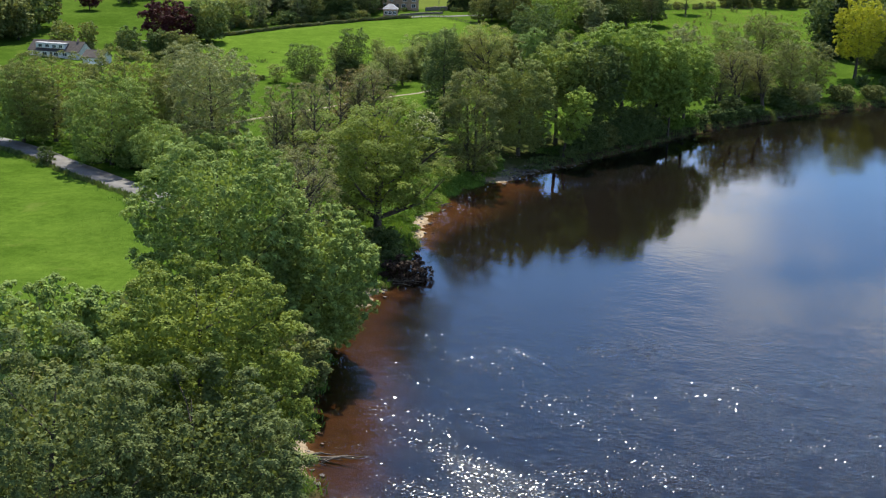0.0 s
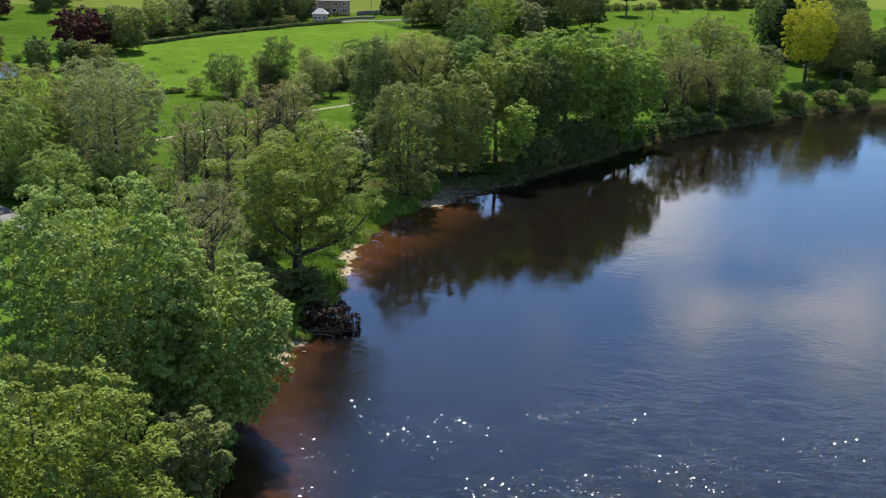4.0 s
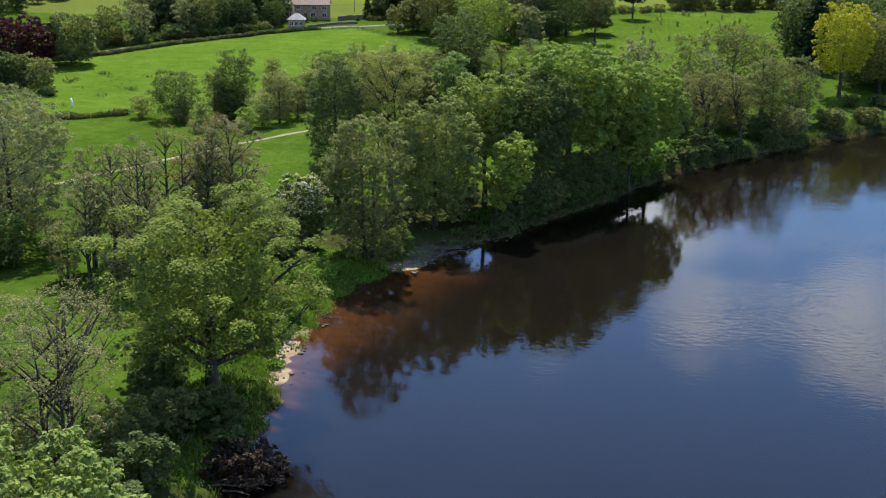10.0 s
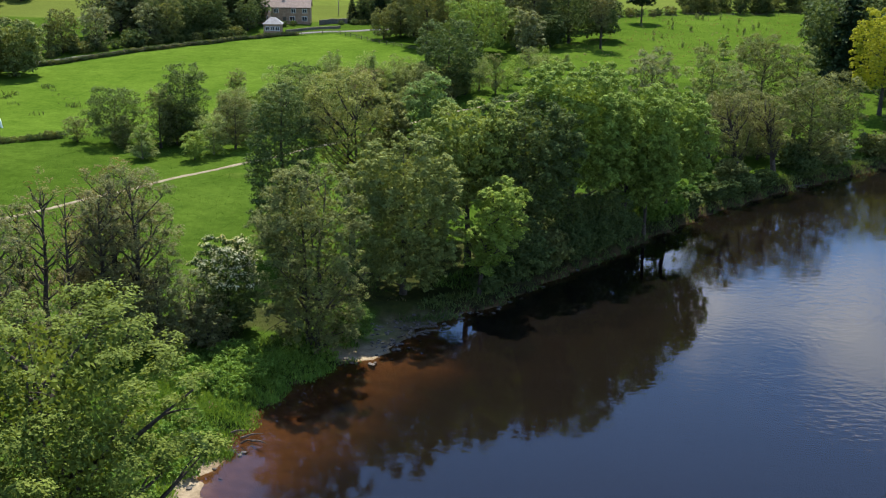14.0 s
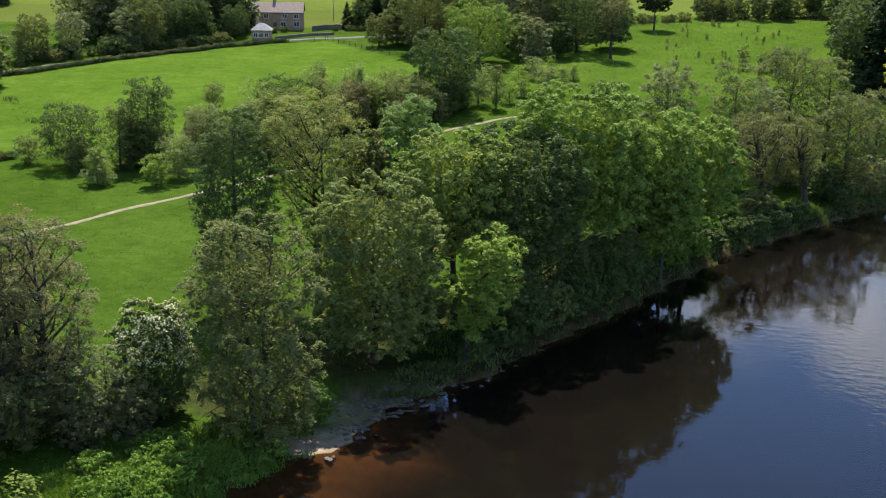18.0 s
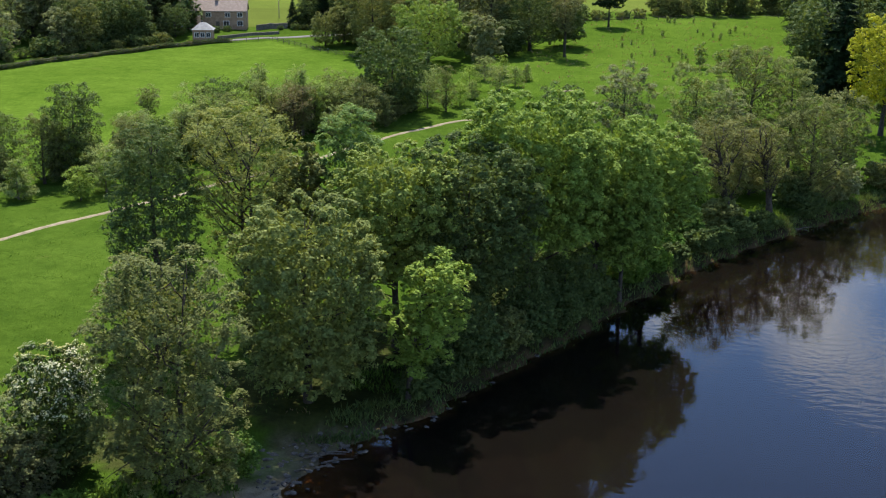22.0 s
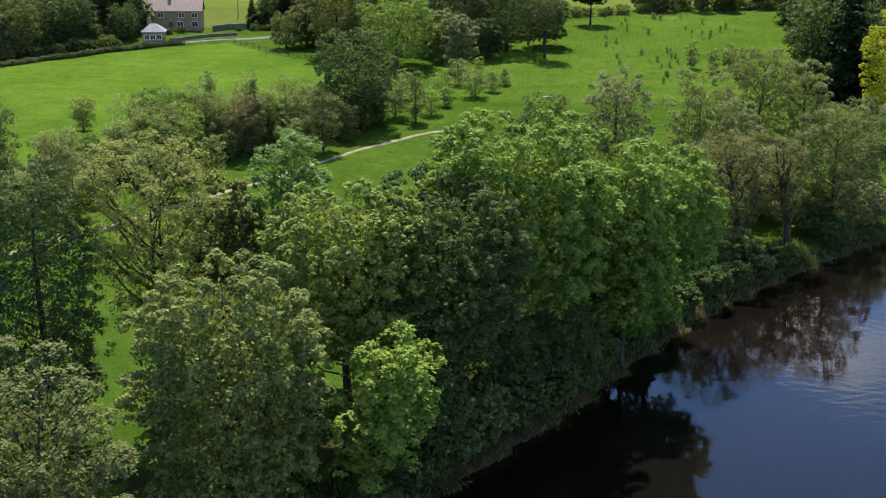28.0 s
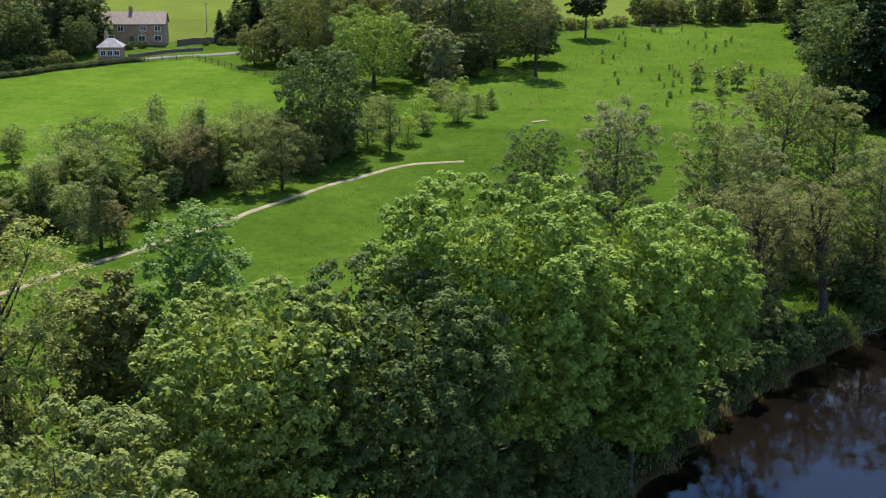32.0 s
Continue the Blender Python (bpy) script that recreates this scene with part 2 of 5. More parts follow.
def ground_material():
    m, nt, p = material("meadow", 0.9)
    pos = place(nt)

    def att(name):
        a = nt.nodes.new("ShaderNodeAttribute")
        a.attribute_name = name
        return a.outputs["Fac"]

    broad = noise_node(nt, 0.045, 5, pos)
    fine = noise_node(nt, 0.9, 6, pos, 0.65)
    tiny = noise_node(nt, 5.0, 5, pos, 0.7)
    rough_g = mix(nt, ramp(nt, broad, 0.35, 0.65), (0.032, 0.062, 0.008), (0.046, 0.082, 0.012))
    mown_g = mix(nt, ramp(nt, broad, 0.35, 0.65), (0.052, 0.096, 0.012), (0.069, 0.118, 0.016))
    col = mix(nt, att("mown"), rough_g, mown_g)
    col = mix(nt, 1.0, col, ramp(nt, fine, 0.25, 0.75, (0.72, 0.76, 0.7), (1.22, 1.18, 1.2)), "MULTIPLY")
    col = mix(nt, 1.0, col, ramp(nt, tiny, 0.2, 0.8, (0.6, 0.64, 0.6), (1.3, 1.26, 1.3)), "MULTIPLY")
    col = mix(nt, 1.0, col, ramp(nt, noise_node(nt, 0.22, 5, pos, 0.6), 0.3, 0.7, (0.80, 0.84, 0.8), (1.18, 1.14, 1.1)), "MULTIPLY")
    # drying patches of the rough field
    col = mix(nt, ramp(nt, noise_node(nt, 0.12, 6, pos, 0.7), 0.62, 0.8, (0, 0, 0), (0.45, 0.45, 0.45)), col, (0.12, 0.13, 0.035))
    col = mix(nt, att("dry"), col, (0.115, 0.128, 0.034))
    sand = mix(nt, ramp(nt, noise_node(nt, 0.8, 5, pos), 0.35, 0.65), (0.17, 0.135, 0.09), (0.28, 0.23, 0.16))
    sand = mix(nt, 1.0, sand, ramp(nt, tiny, 0.25, 0.75, (0.7, 0.7, 0.7), (1.2, 1.2, 1.2)), "MULTIPLY")
    # earth colour halved to put the cut bank's shade into it
    shaded_soil = mix(nt, ramp(nt, fine, 0.35, 0.65), (0.018, 0.015, 0.010), (0.036, 0.036, 0.015))
    col = mix(nt, att("shaded_soil"), col, shaded_soil)
    col = mix(nt, att("sand"), col, sand)
    bed = mix(nt, ramp(nt, fine, 0.35, 0.65), (0.104, 0.064, 0.033), (0.160, 0.102, 0.055))
    # depth darkening: light lost in the water is put into the bed colour
    deep = mix(nt, ramp(nt, broad, 0.35, 0.65), (0.0040, 0.0042, 0.0050), (0.0060, 0.0062, 0.0070))
    bed = mix(nt, att("deep"), bed, deep)
    col = mix(nt, att("bed"), col, bed)
    nt.links.new(col, p.inputs["Base Color"])
    p.inputs["Specular IOR Level"].default_value = 0.0
    bump(nt, p, mix(nt, 0.5, fine, tiny), 0.8, 0.25)
    return m


def water_material():
    """Peat-brown river water: clear enough to show the bed at its edge, mirror-like under low angles, with wind ripples."""
    m = bpy.data.materials.new("river_water")
    m.use_nodes = True
    nt = m.node_tree
    nt.nodes.remove(nt.nodes["Principled BSDF"])
    pos = place(nt)
    mp = nt.nodes.new("ShaderNodeMapping")
    mp.inputs["Rotation"].default_value = (0, 0, radians(25))
    mp.inputs["Scale"].default_value = (1.0, 1.25, 1.0)
    nt.links.new(pos, mp.inputs["Vector"])
    def calc(op, x, y):
        n = nt.nodes.new("ShaderNodeMath")
        n.operation = op
        for i, q in enumerate((x, y)):
            if isinstance(q, (int, float)):
                n.inputs[i].default_value = q
            else:
                nt.links.new(q, n.inputs[i])
        return n.outputs[0]

    swell = noise_node(nt, 0.32, 3, mp.outputs[0], 0.5)
    rip = noise_node(nt, 1.0, 2, mp.outputs[0], 0.45)
    chop = noise_node(nt, 1.5, 5, mp.outputs[0], 0.65)
    wind = ramp(nt, noise_node(nt, 0.022, 4, pos, 0.6), 0.44, 0.62)
    sx = nt.nodes.new("ShaderNodeSeparateXYZ")
    nt.links.new(pos, sx.inputs[0])
    # the riffle below the shallow bar, where the current breaks the surface into small steep waves
    rif = nt.nodes.new("ShaderNodeMapRange")
    rif.interpolation_type = "SMOOTHSTEP"
    rif.inputs["From Min"].default_value, rif.inputs["From Max"].default_value = 165, 100
    nt.links.new(sx.outputs["Y"], rif.inputs["Value"])
    off = calc("SUBTRACT", sx.outputs["X"], calc("ADD", calc("MULTIPLY", calc("SUBTRACT", sx.outputs["Y"], 180), 0.57), 6))
    reach = nt.nodes.new("ShaderNodeMapRange")
    reach.interpolation_type = "SMOOTHSTEP"
    reach.inputs["From Min"].default_value, reach.inputs["From Max"].default_value = 0, 16
    nt.links.new(off, reach.inputs["Value"])
    wind = calc("MULTIPLY", wind, reach.outputs[0])
    mw = nt.nodes.new("ShaderNodeMapping")
    mw.inputs["Scale"].default_value = (1.6, 1.1, 1.0)
    nt.links.new(pos, mw.inputs["Vector"])
    streaks = ramp(nt, noise_node(nt, 0.30, 5, mp.outputs[0], 0.7), 0.46, 0.66)
    wave = noise_node(nt, 1.7, 2, mw.outputs[0], 0.5)
    brk = calc("MULTIPLY", calc("MULTIPLY", rif.outputs[0], streaks), 0.07)
    amp = calc("ADD", calc("MULTIPLY", wind, 0.028), 0.0085)
    h = calc("ADD", calc("ADD", calc("MULTIPLY", swell, calc("ADD", calc("MULTIPLY", wind, 0.004), 0.006)), calc("MULTIPLY", rip, amp)), calc("ADD", calc("MULTIPLY", wave, brk), calc("MULTIPLY", chop, calc("ADD", calc("MULTIPLY", rif.outputs[0], 0.024), calc("MULTIPLY", wind, 0.006)))))
    b = nt.nodes.new("ShaderNodeBump")
    b.inputs["Distance"].default_value = 1.0
    b.inputs["Strength"].default_value = 1.0
    nt.links.new(h, b.inputs["Height"])
    fr = nt.nodes.new("ShaderNodeFresnel")
    fr.inputs["IOR"].default_value = 1.34
    nt.links.new(b.outputs[0], fr.inputs["Normal"])
    gl = nt.nodes.new("ShaderNodeBsdfGlossy")
    gl.inputs["Color"].default_value = (0.80, 0.80, 0.815, 1)
    nt.links.new(calc("ADD", calc("MULTIPLY", calc("MULTIPLY", rif.outputs[0], streaks), 0.11), 0.004), gl.inputs["Roughness"])
    nt.links.new(b.outputs[0], gl.inputs["Normal"])
    tr = nt.nodes.new("ShaderNodeBsdfTransparent")
    tr.inputs["Color"].default_value = (0.58, 0.45, 0.33, 1)
    # peat held in the water
    peat = nt.nodes.new("ShaderNodeBsdfDiffuse")
    peat.inputs["Color"].default_value = (0.075, 0.062, 0.055, 1)
    body = nt.nodes.new("ShaderNodeMixShader")
    body.inputs[0].default_value = 0.05
    nt.links.new(tr.outputs[0], body.inputs[1])
    nt.links.new(peat.outputs[0], body.inputs[2])
    s = nt.nodes.new("ShaderNodeMixShader")
    nt.links.new(fr.outputs[0], s.inputs[0])
    nt.links.new(body.outputs[0], s.inputs[1])
    nt.links.new(gl.outputs[0], s.inputs[2])
    nt.links.new(s.outputs[0], nt.nodes["Material Output"].inputs["Surface"])
    return m


# ---- the lie of the land ----
BANK_Y = (-600, 60, 92, 99, 105, 120, 135, 149, 168, 182, 192, 201, 208, 211, 213.5, 216, 219, 224, 228.5, 233, 240.5, 249, 259.5, 266, 272, 281, 286, 292, 298, 302, 308, 317, 335, 350, 365, 400)
BANK_X = (-16, -14, -15.3, -17.3, -17.8, -19, -18.2, -15, -13, -13, -12, -10, -5.8, -1.8, 0.2, 0.8, 2.0, 6, 11.2, 14, 19.5, 26.6, 33.2, 38.2, 42.5, 51.2, 56, 62.5, 69, 74, 81, 93, 130, 210, 420, 3000)


def smooth(a, b, v):
    s = np.clip((np.asarray(v, float) - a) / (b - a), 0, 1)
    return s * s * (3 - 2 * s)


def bank_x(y):
    return np.interp(y, BANK_Y, BANK_X)


def inland(x, y):
    """Metres from the water's edge, towards the land."""
    x, y = np.asarray(x, float), np.asarray(y, float)
    slope = (bank_x(y + 3) - bank_x(y - 3)) / 6
    wob = 0.5 * np.sin(y * 0.9 + 0.3 * x) + 0.35 * np.sin(y * 2.3 + 1.7)
    d = (bank_x(y) - x + wob) / np.sqrt(1 + slope ** 2)
    other = np.minimum(x - 150, 200 - y)
    return np.maximum(d, other)


def beach(y):
    """Width of bare sand or shingle above the water's edge."""
    y = np.asarray(y, float)
    out = 0.5 + 0 * y
    for c, half, wide in ((98, 7, 2.2), (141, 7, 1.8), (179, 11, 3.2), (213, 3.6, 4.6), (219.5, 6.5, 5.0)):
        out = np.maximum(out, wide * (1 - smooth(0.35, 1.0, np.abs(y - c) / half)))
    return out


def ground_z(x, y):
    x, y = np.asarray(x, float), np.asarray(y, float)
    d = inland(x, y)
    wide = beach(y)
    cut = smooth(222, 230, y)          # past the shingle the bank is a steep earthen cut
    rise = (1 - cut) * smooth(wide * 0.7, wide + 2.8, d) + cut * smooth(0.1, 1.5, d)
    z = np.where(d < 0, np.maximum((0.17 + 0.25 * cut) * d, -2.4), 0.06 * np.minimum(d, wide) + 1.35 * rise)
    land = smooth(2, 9, d)
    z = z + land * (0.22 + 0.16 * np.sin(x * 0.11 + 1.3) * np.sin(y * 0.083) + 0.07 * np.sin(x * 0.31 + y * 0.27))
    z = z + np.where(d > 0, 0.038 * np.maximum(0, y - 330) + 0.02 * np.maximum(0, y - 520) + 0.02 * np.maximum(0, -110 - x), 0)
    return z


def gz(x, y):
    return float(ground_z(x, y))


def mesh_from(name, verts, faces, mat, flat=False):
    me = bpy.data.meshes.new(name)
    me.from_pydata(verts, [], faces)
    if mat:
        me.materials.append(mat)
    if not flat:
        me.polygons.foreach_set("use_smooth", [True] * len(me.polygons))
    me.update()
    return me


def quads_mesh(name, verts, mat):
    """A mesh of loose leaves or blades; verts is (n, corners, 3)."""
    n, k = verts.shape[:2]
    me = bpy.data.meshes.new(name)
    me.vertices.add(k * n)
    me.loops.add(k * n)
    me.polygons.add(n)
    me.vertices.foreach_set("co", np.asarray(verts, np.float32).ravel())
    me.loops.foreach_set("vertex_index", np.arange(k * n, dtype=np.int32))
    me.polygons.foreach_set("loop_start", np.arange(0, k * n, k, dtype=np.int32))
    me.materials.append(mat)
    me.update(calc_edges=True)
    return me


def part(name, data, mat, parent, label=""):
    """One mesh object, from a bmesh or a mesh, under a thing or a part."""
    if isinstance(data, bmesh.types.BMesh):
        me = bpy.data.meshes.new(name)
        data.to_mesh(me)
        data.free()
        me.materials.append(mat)
    else:
        me = data
    ob = new(name, me)
    ob.parent = parent
    return tagged(ob, label) if label else ob


def thing(name, label, category, where, turn=0.0, group="", kind=""):
    ob = new(name)
    ob.empty_display_size = 0.5
    ob.matrix_world = pose(*where, 0, 0, turn)
    return tagged(ob, label, category, group, kind)


def box(sx, sy, sz, at=(0, 0, 0), bevel=0.0):
    """A block that stands on at, centred in x and y."""
    bm = bmesh.new()
    bmesh.ops.create_cube(bm, size=1)
    for v in bm.verts:
        v.co = Vector((v.co.x * sx + at[0], v.co.y * sy + at[1], (v.co.z + 0.5) * sz + at[2]))
    if bevel:
        bmesh.ops.bevel(bm, geom=bm.edges[:], offset=bevel, segments=1, affect="EDGES")
    return bm


def build_ground():
    xs = np.concatenate([-np.geomspace(2600, 260, 26), np.arange(-250, -120, 6.0), np.arange(-120, -50, 2.5), np.arange(-50, 100, 1.15), np.arange(100, 165, 3.0), np.geomspace(170, 2600, 26)])
    ys = np.concatenate([-np.geomspace(2000, 30, 18), np.arange(-20, 60, 5.0), np.arange(60, 320, 1.15), np.arange(320, 560, 2.5), np.geomspace(565, 4500, 34)])
    gx, gy = np.meshgrid(xs, ys)
    z = ground_z(gx, gy)
    d = inland(gx, gy)
    nx, ny = len(xs), len(ys)
    co = np.stack([gx, gy, z], -1).reshape(-1, 3)
    i = (np.arange(ny - 1)[:, None] * nx + np.arange(nx - 1)[None]).ravel()
    idx = np.stack([i, i + 1, i + nx + 1, i + nx], 1).astype(np.int32)
    me = bpy.data.meshes.new("ground")
    me.vertices.add(len(co)); me.loops.add(idx.size); me.polygons.add(len(idx))
    me.vertices.foreach_set("co", co.astype(np.float32).ravel())
    me.loops.foreach_set("vertex_index", idx.ravel())
    me.polygons.foreach_set("loop_start", np.arange(0, idx.size, 4, dtype=np.int32))
    me.polygons.foreach_set("use_smooth", np.ones(len(idx), dtype=bool))
    me.update(calc_edges=True)
    fence_y = np.interp(gx, [-140, -96, -83, -69, -55, -41, -30.5], [340, 397, 415, 431, 446.5, 456, 461])
    low_y = np.interp(gx, [-140, -80, -66, -45, -20, 0, 10], [300, 311, 319, 322, 345, 400, 430])
    big = (gy < fence_y) & (gy > low_y) & (gx < np.interp(gy, [345, 400, 434, 443, 461], [-5, 2, -8.7, -17.6, -30.5])) & (gx > -130)
    road_x = np.interp(gy, [60, 150, 172, 185, 203, 230, 260], [-42, -43, -46, -60, -78, -103, -135])
    near = (gx < road_x) & (gy < 260)
    hill = gy > 528
    mown = np.clip(1.0 * big + 0.4 * near + 0.75 * hill, 0, 1)
    mown = np.maximum(mown, 0.6 * ((gy > 385) & (gx > 20)))
    mown = np.maximum(mown, 0.1 * ((gy > 255) & (gy < 345) & (gx < 25)))
    wide = beach(gy)
    sand = (1 - smooth(wide * 0.75, wide * 0.75 + 0.9, d)) * (wide > 1.0) * (1 - 0.68 * smooth(213.5, 216.5, gy))
    shaded_soil = (1 - smooth(0.8, 2.6 + 1.0 * (gy > 224), d)) * (0.8 + 0.2 * (gy > 224))
    # shade-darkened earth colour, spread under the river trees too
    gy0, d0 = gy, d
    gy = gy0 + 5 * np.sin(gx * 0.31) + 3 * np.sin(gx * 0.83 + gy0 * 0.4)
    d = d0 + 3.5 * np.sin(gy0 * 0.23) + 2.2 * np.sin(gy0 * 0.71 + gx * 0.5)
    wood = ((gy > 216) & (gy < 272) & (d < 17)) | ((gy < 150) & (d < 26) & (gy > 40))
    shaded_soil = np.maximum(shaded_soil, 0.75 * wood)
    gy, d = gy0, d0
    for name, v in (("dry", 0.45 * np.maximum(hill, (gy > 486) & (gx < 15))), ("mown", mown), ("sand", sand), ("shaded_soil", shaded_soil), ("bed", smooth(0.15, -0.25, d)), ("deep", np.maximum(0.45 * (gy < 160), smooth(0, 1, -d / (1.8 - 1.5 * smooth(218, 226, gy) + 11.0 * np.exp(-((gy - 197) / 19) ** 2) + 10.0 * np.exp(-((gy - 112) / 26) ** 2)))))):
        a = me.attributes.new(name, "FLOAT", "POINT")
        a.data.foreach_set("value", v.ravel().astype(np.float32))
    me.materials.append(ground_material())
    return tagged(new("ground", me), "green river meadow with sandy banks and grass fields", "ground", kind="structure")


build_ground()

wv = [(-45, -600, 0), (2600, -600, 0), (2600, 420, 0), (-45, 420, 0)]
tagged(new("water", mesh_from("water", wv, [(0, 1, 2, 3)], water_material())), "broad peat-brown river reflecting trees and blue sky", "river", kind="structure")


def ribbon(points, width, lift, step=1.5, seed=0, ragged=0.14):
    """A strip along a line on the ground, a little proud of it, with ragged edges."""
    rng = np.random.default_rng(seed)
    p = np.array(points, float)
    s = np.r_[0, np.cumsum(np.linalg.norm(np.diff(p, axis=0), axis=1))]
    u = np.arange(0, s[-1], step)
    line = np.stack([np.interp(u, s, p[:, k]) for k in (0, 1)], 1)
    k = np.ones(7) / 7
    if len(line) > 14:
        pad = np.pad(line, ((3, 3), (0, 0)), mode="edge")
        line = np.stack([np.convolve(pad[:, c], k, "valid") for c in (0, 1)], 1)
    t = np.gradient(line, axis=0)
    t /= np.linalg.norm(t, axis=1)[:, None]
    nrm = np.stack([-t[:, 1], t[:, 0]], 1)
    verts, faces = [], []
    for i, (c, n) in enumerate(zip(line, nrm)):
        a = width / 2 * (1 + ragged * rng.normal())
        b = width / 2 * (1 + ragged * rng.normal())
        for off, dz in ((-a - 0.15, -0.12), (-a, lift), (0, lift + 0.03), (b, lift), (b + 0.15, -0.12)):
            q = c + n * off
            verts.append((q[0], q[1], gz(*q) + dz))
        if i:
            o = 5 * (i - 1)
            faces += [(o + j, o + j + 1, o + j + 6, o + j + 5) for j in range(4)]
    return verts, faces


PATH_LINE = [(-72, 232), (-60, 250), (-52, 263), (-46, 273), (-40.5, 281), (-35.5, 288.5), (-30.6, 294.4), (-25, 303), (-19, 313), (-12, 322.6), (-6, 331.3), (-0.1, 341), (6.4, 350), (10.5, 354.5), (15.2, 359.5), (20.4, 362), (27, 362.5)]
tagged(new("footpath", mesh_from("footpath", *ribbon(PATH_LINE, 0.9, 0.05, 1.2, 3), GRIT)), "narrow pale gravel footpath across the meadow", "path", kind="structure")
ROAD_LINE = [(-200, 318), (-160, 283), (-130, 254), (-98, 224), (-82, 209), (-70, 197.5), (-57, 185), (-47, 173), (-43.5, 168.5)]
tagged(new("road", mesh_from("road", *ribbon(ROAD_LINE, 4.7, 0.10, 2.0, 4, 0.03), TARMAC)), "grey tarmac lane with worn edges", "road", kind="structure")
LANE_LINE = [(-118, 379), (-104, 397), (-92, 411), (-80, 424.5), (-66, 440), (-52, 453), (-41, 460.5), (-31, 466), (-14, 472), (10, 479)]
tagged(new("road", mesh_from("lane", *ribbon(LANE_LINE, 2.6, 0.08, 2.0, 5, 0.04), TARMAC)), "grey lane past the stone farmhouse", "road", kind="structure")
slab = box(4.2, 0.9, 0.08, (0, 0, 0), 0.03)
sl = part("path_slab", slab, GRIT, None)
sl.matrix_world = pose(41, 392.8, gz(41, 392.8) + 0.0, 0, 0, 35)
tagged(sl, "pale bare strip of gravel in rough grass", "gravel", kind="structure")


# ---- trees ----
def tube(verts, faces, pts, radii, sides=6):
    """Adds a tapered tube along pts."""
    pts = [Vector(p) for p in pts]
    base = len(verts)
    for i, (p, r) in enumerate(zip(pts, radii)):
        d = (pts[min(i + 1, len(pts) - 1)] - pts[max(i - 1, 0)]).normalized()
        a = d.orthogonal().normalized()
        b = d.cross(a)
        for k in range(sides):
            w = 2 * math.pi * k / sides
            verts.append(tuple(p + (a * math.cos(w) + b * math.sin(w)) * r))
        if i:
            o = base + (i - 1) * sides
            for k in range(sides):
                k2 = (k + 1) % sides
                faces.append((o + k, o + k2, o + sides + k2, o + sides + k))
    tip = len(verts)
    verts.append(tuple(pts[-1]))
    o = base + (len(pts) - 1) * sides
    for k in range(sides):
        faces.append((o + k, o + (k + 1) % sides, tip))


def leaf_quads(rng, centre, normal, size):
    """Pointed leaves or sprays at the given places."""
    n = len(centre)
    normal = normal / (np.linalg.norm(normal, axis=1)[:, None] + 1e-9)
    any_ = rng.normal(size=(n, 3))
    t = np.cross(normal, any_)
    t /= np.linalg.norm(t, axis=1)[:, None] + 1e-9
    b = np.cross(normal, t)
    s = size * rng.uniform(0.6, 1.4, n)[:, None]
    return np.stack([centre - t * s * 0.42 - b * s * 0.40, centre + t * s * 0.62, centre - t * s * 0.36 + b * s * 0.44], 1)


PROFILE = {
    "dome": lambda s: np.where(s > 0.55, np.sqrt(np.clip(1 - ((s - 0.55) / 0.47) ** 2, 0, 1)), 0.34 + 0.66 * np.sqrt(np.clip(1 - ((0.55 - s) / 0.6) ** 2, 0, 1))),
    "round": lambda s: np.sqrt(np.clip(1 - (2 * s - 1) ** 2, 0.02, 1)),
    "cone": lambda s: 0.12 + 0.88 * (1 - s) ** 0.75 * smooth(-0.15, 0.12, s),
    "column": lambda s: np.sqrt(np.clip(1 - np.abs(2 * s - 0.9) ** 2.6, 0.02, 1)),
    "vase": lambda s: np.clip(0.35 + 0.85 * s, 0, 1) * np.sqrt(np.clip(1 - np.clip((s - 0.55) / 0.5, 0, 1) ** 2, 0.03, 1)),
}


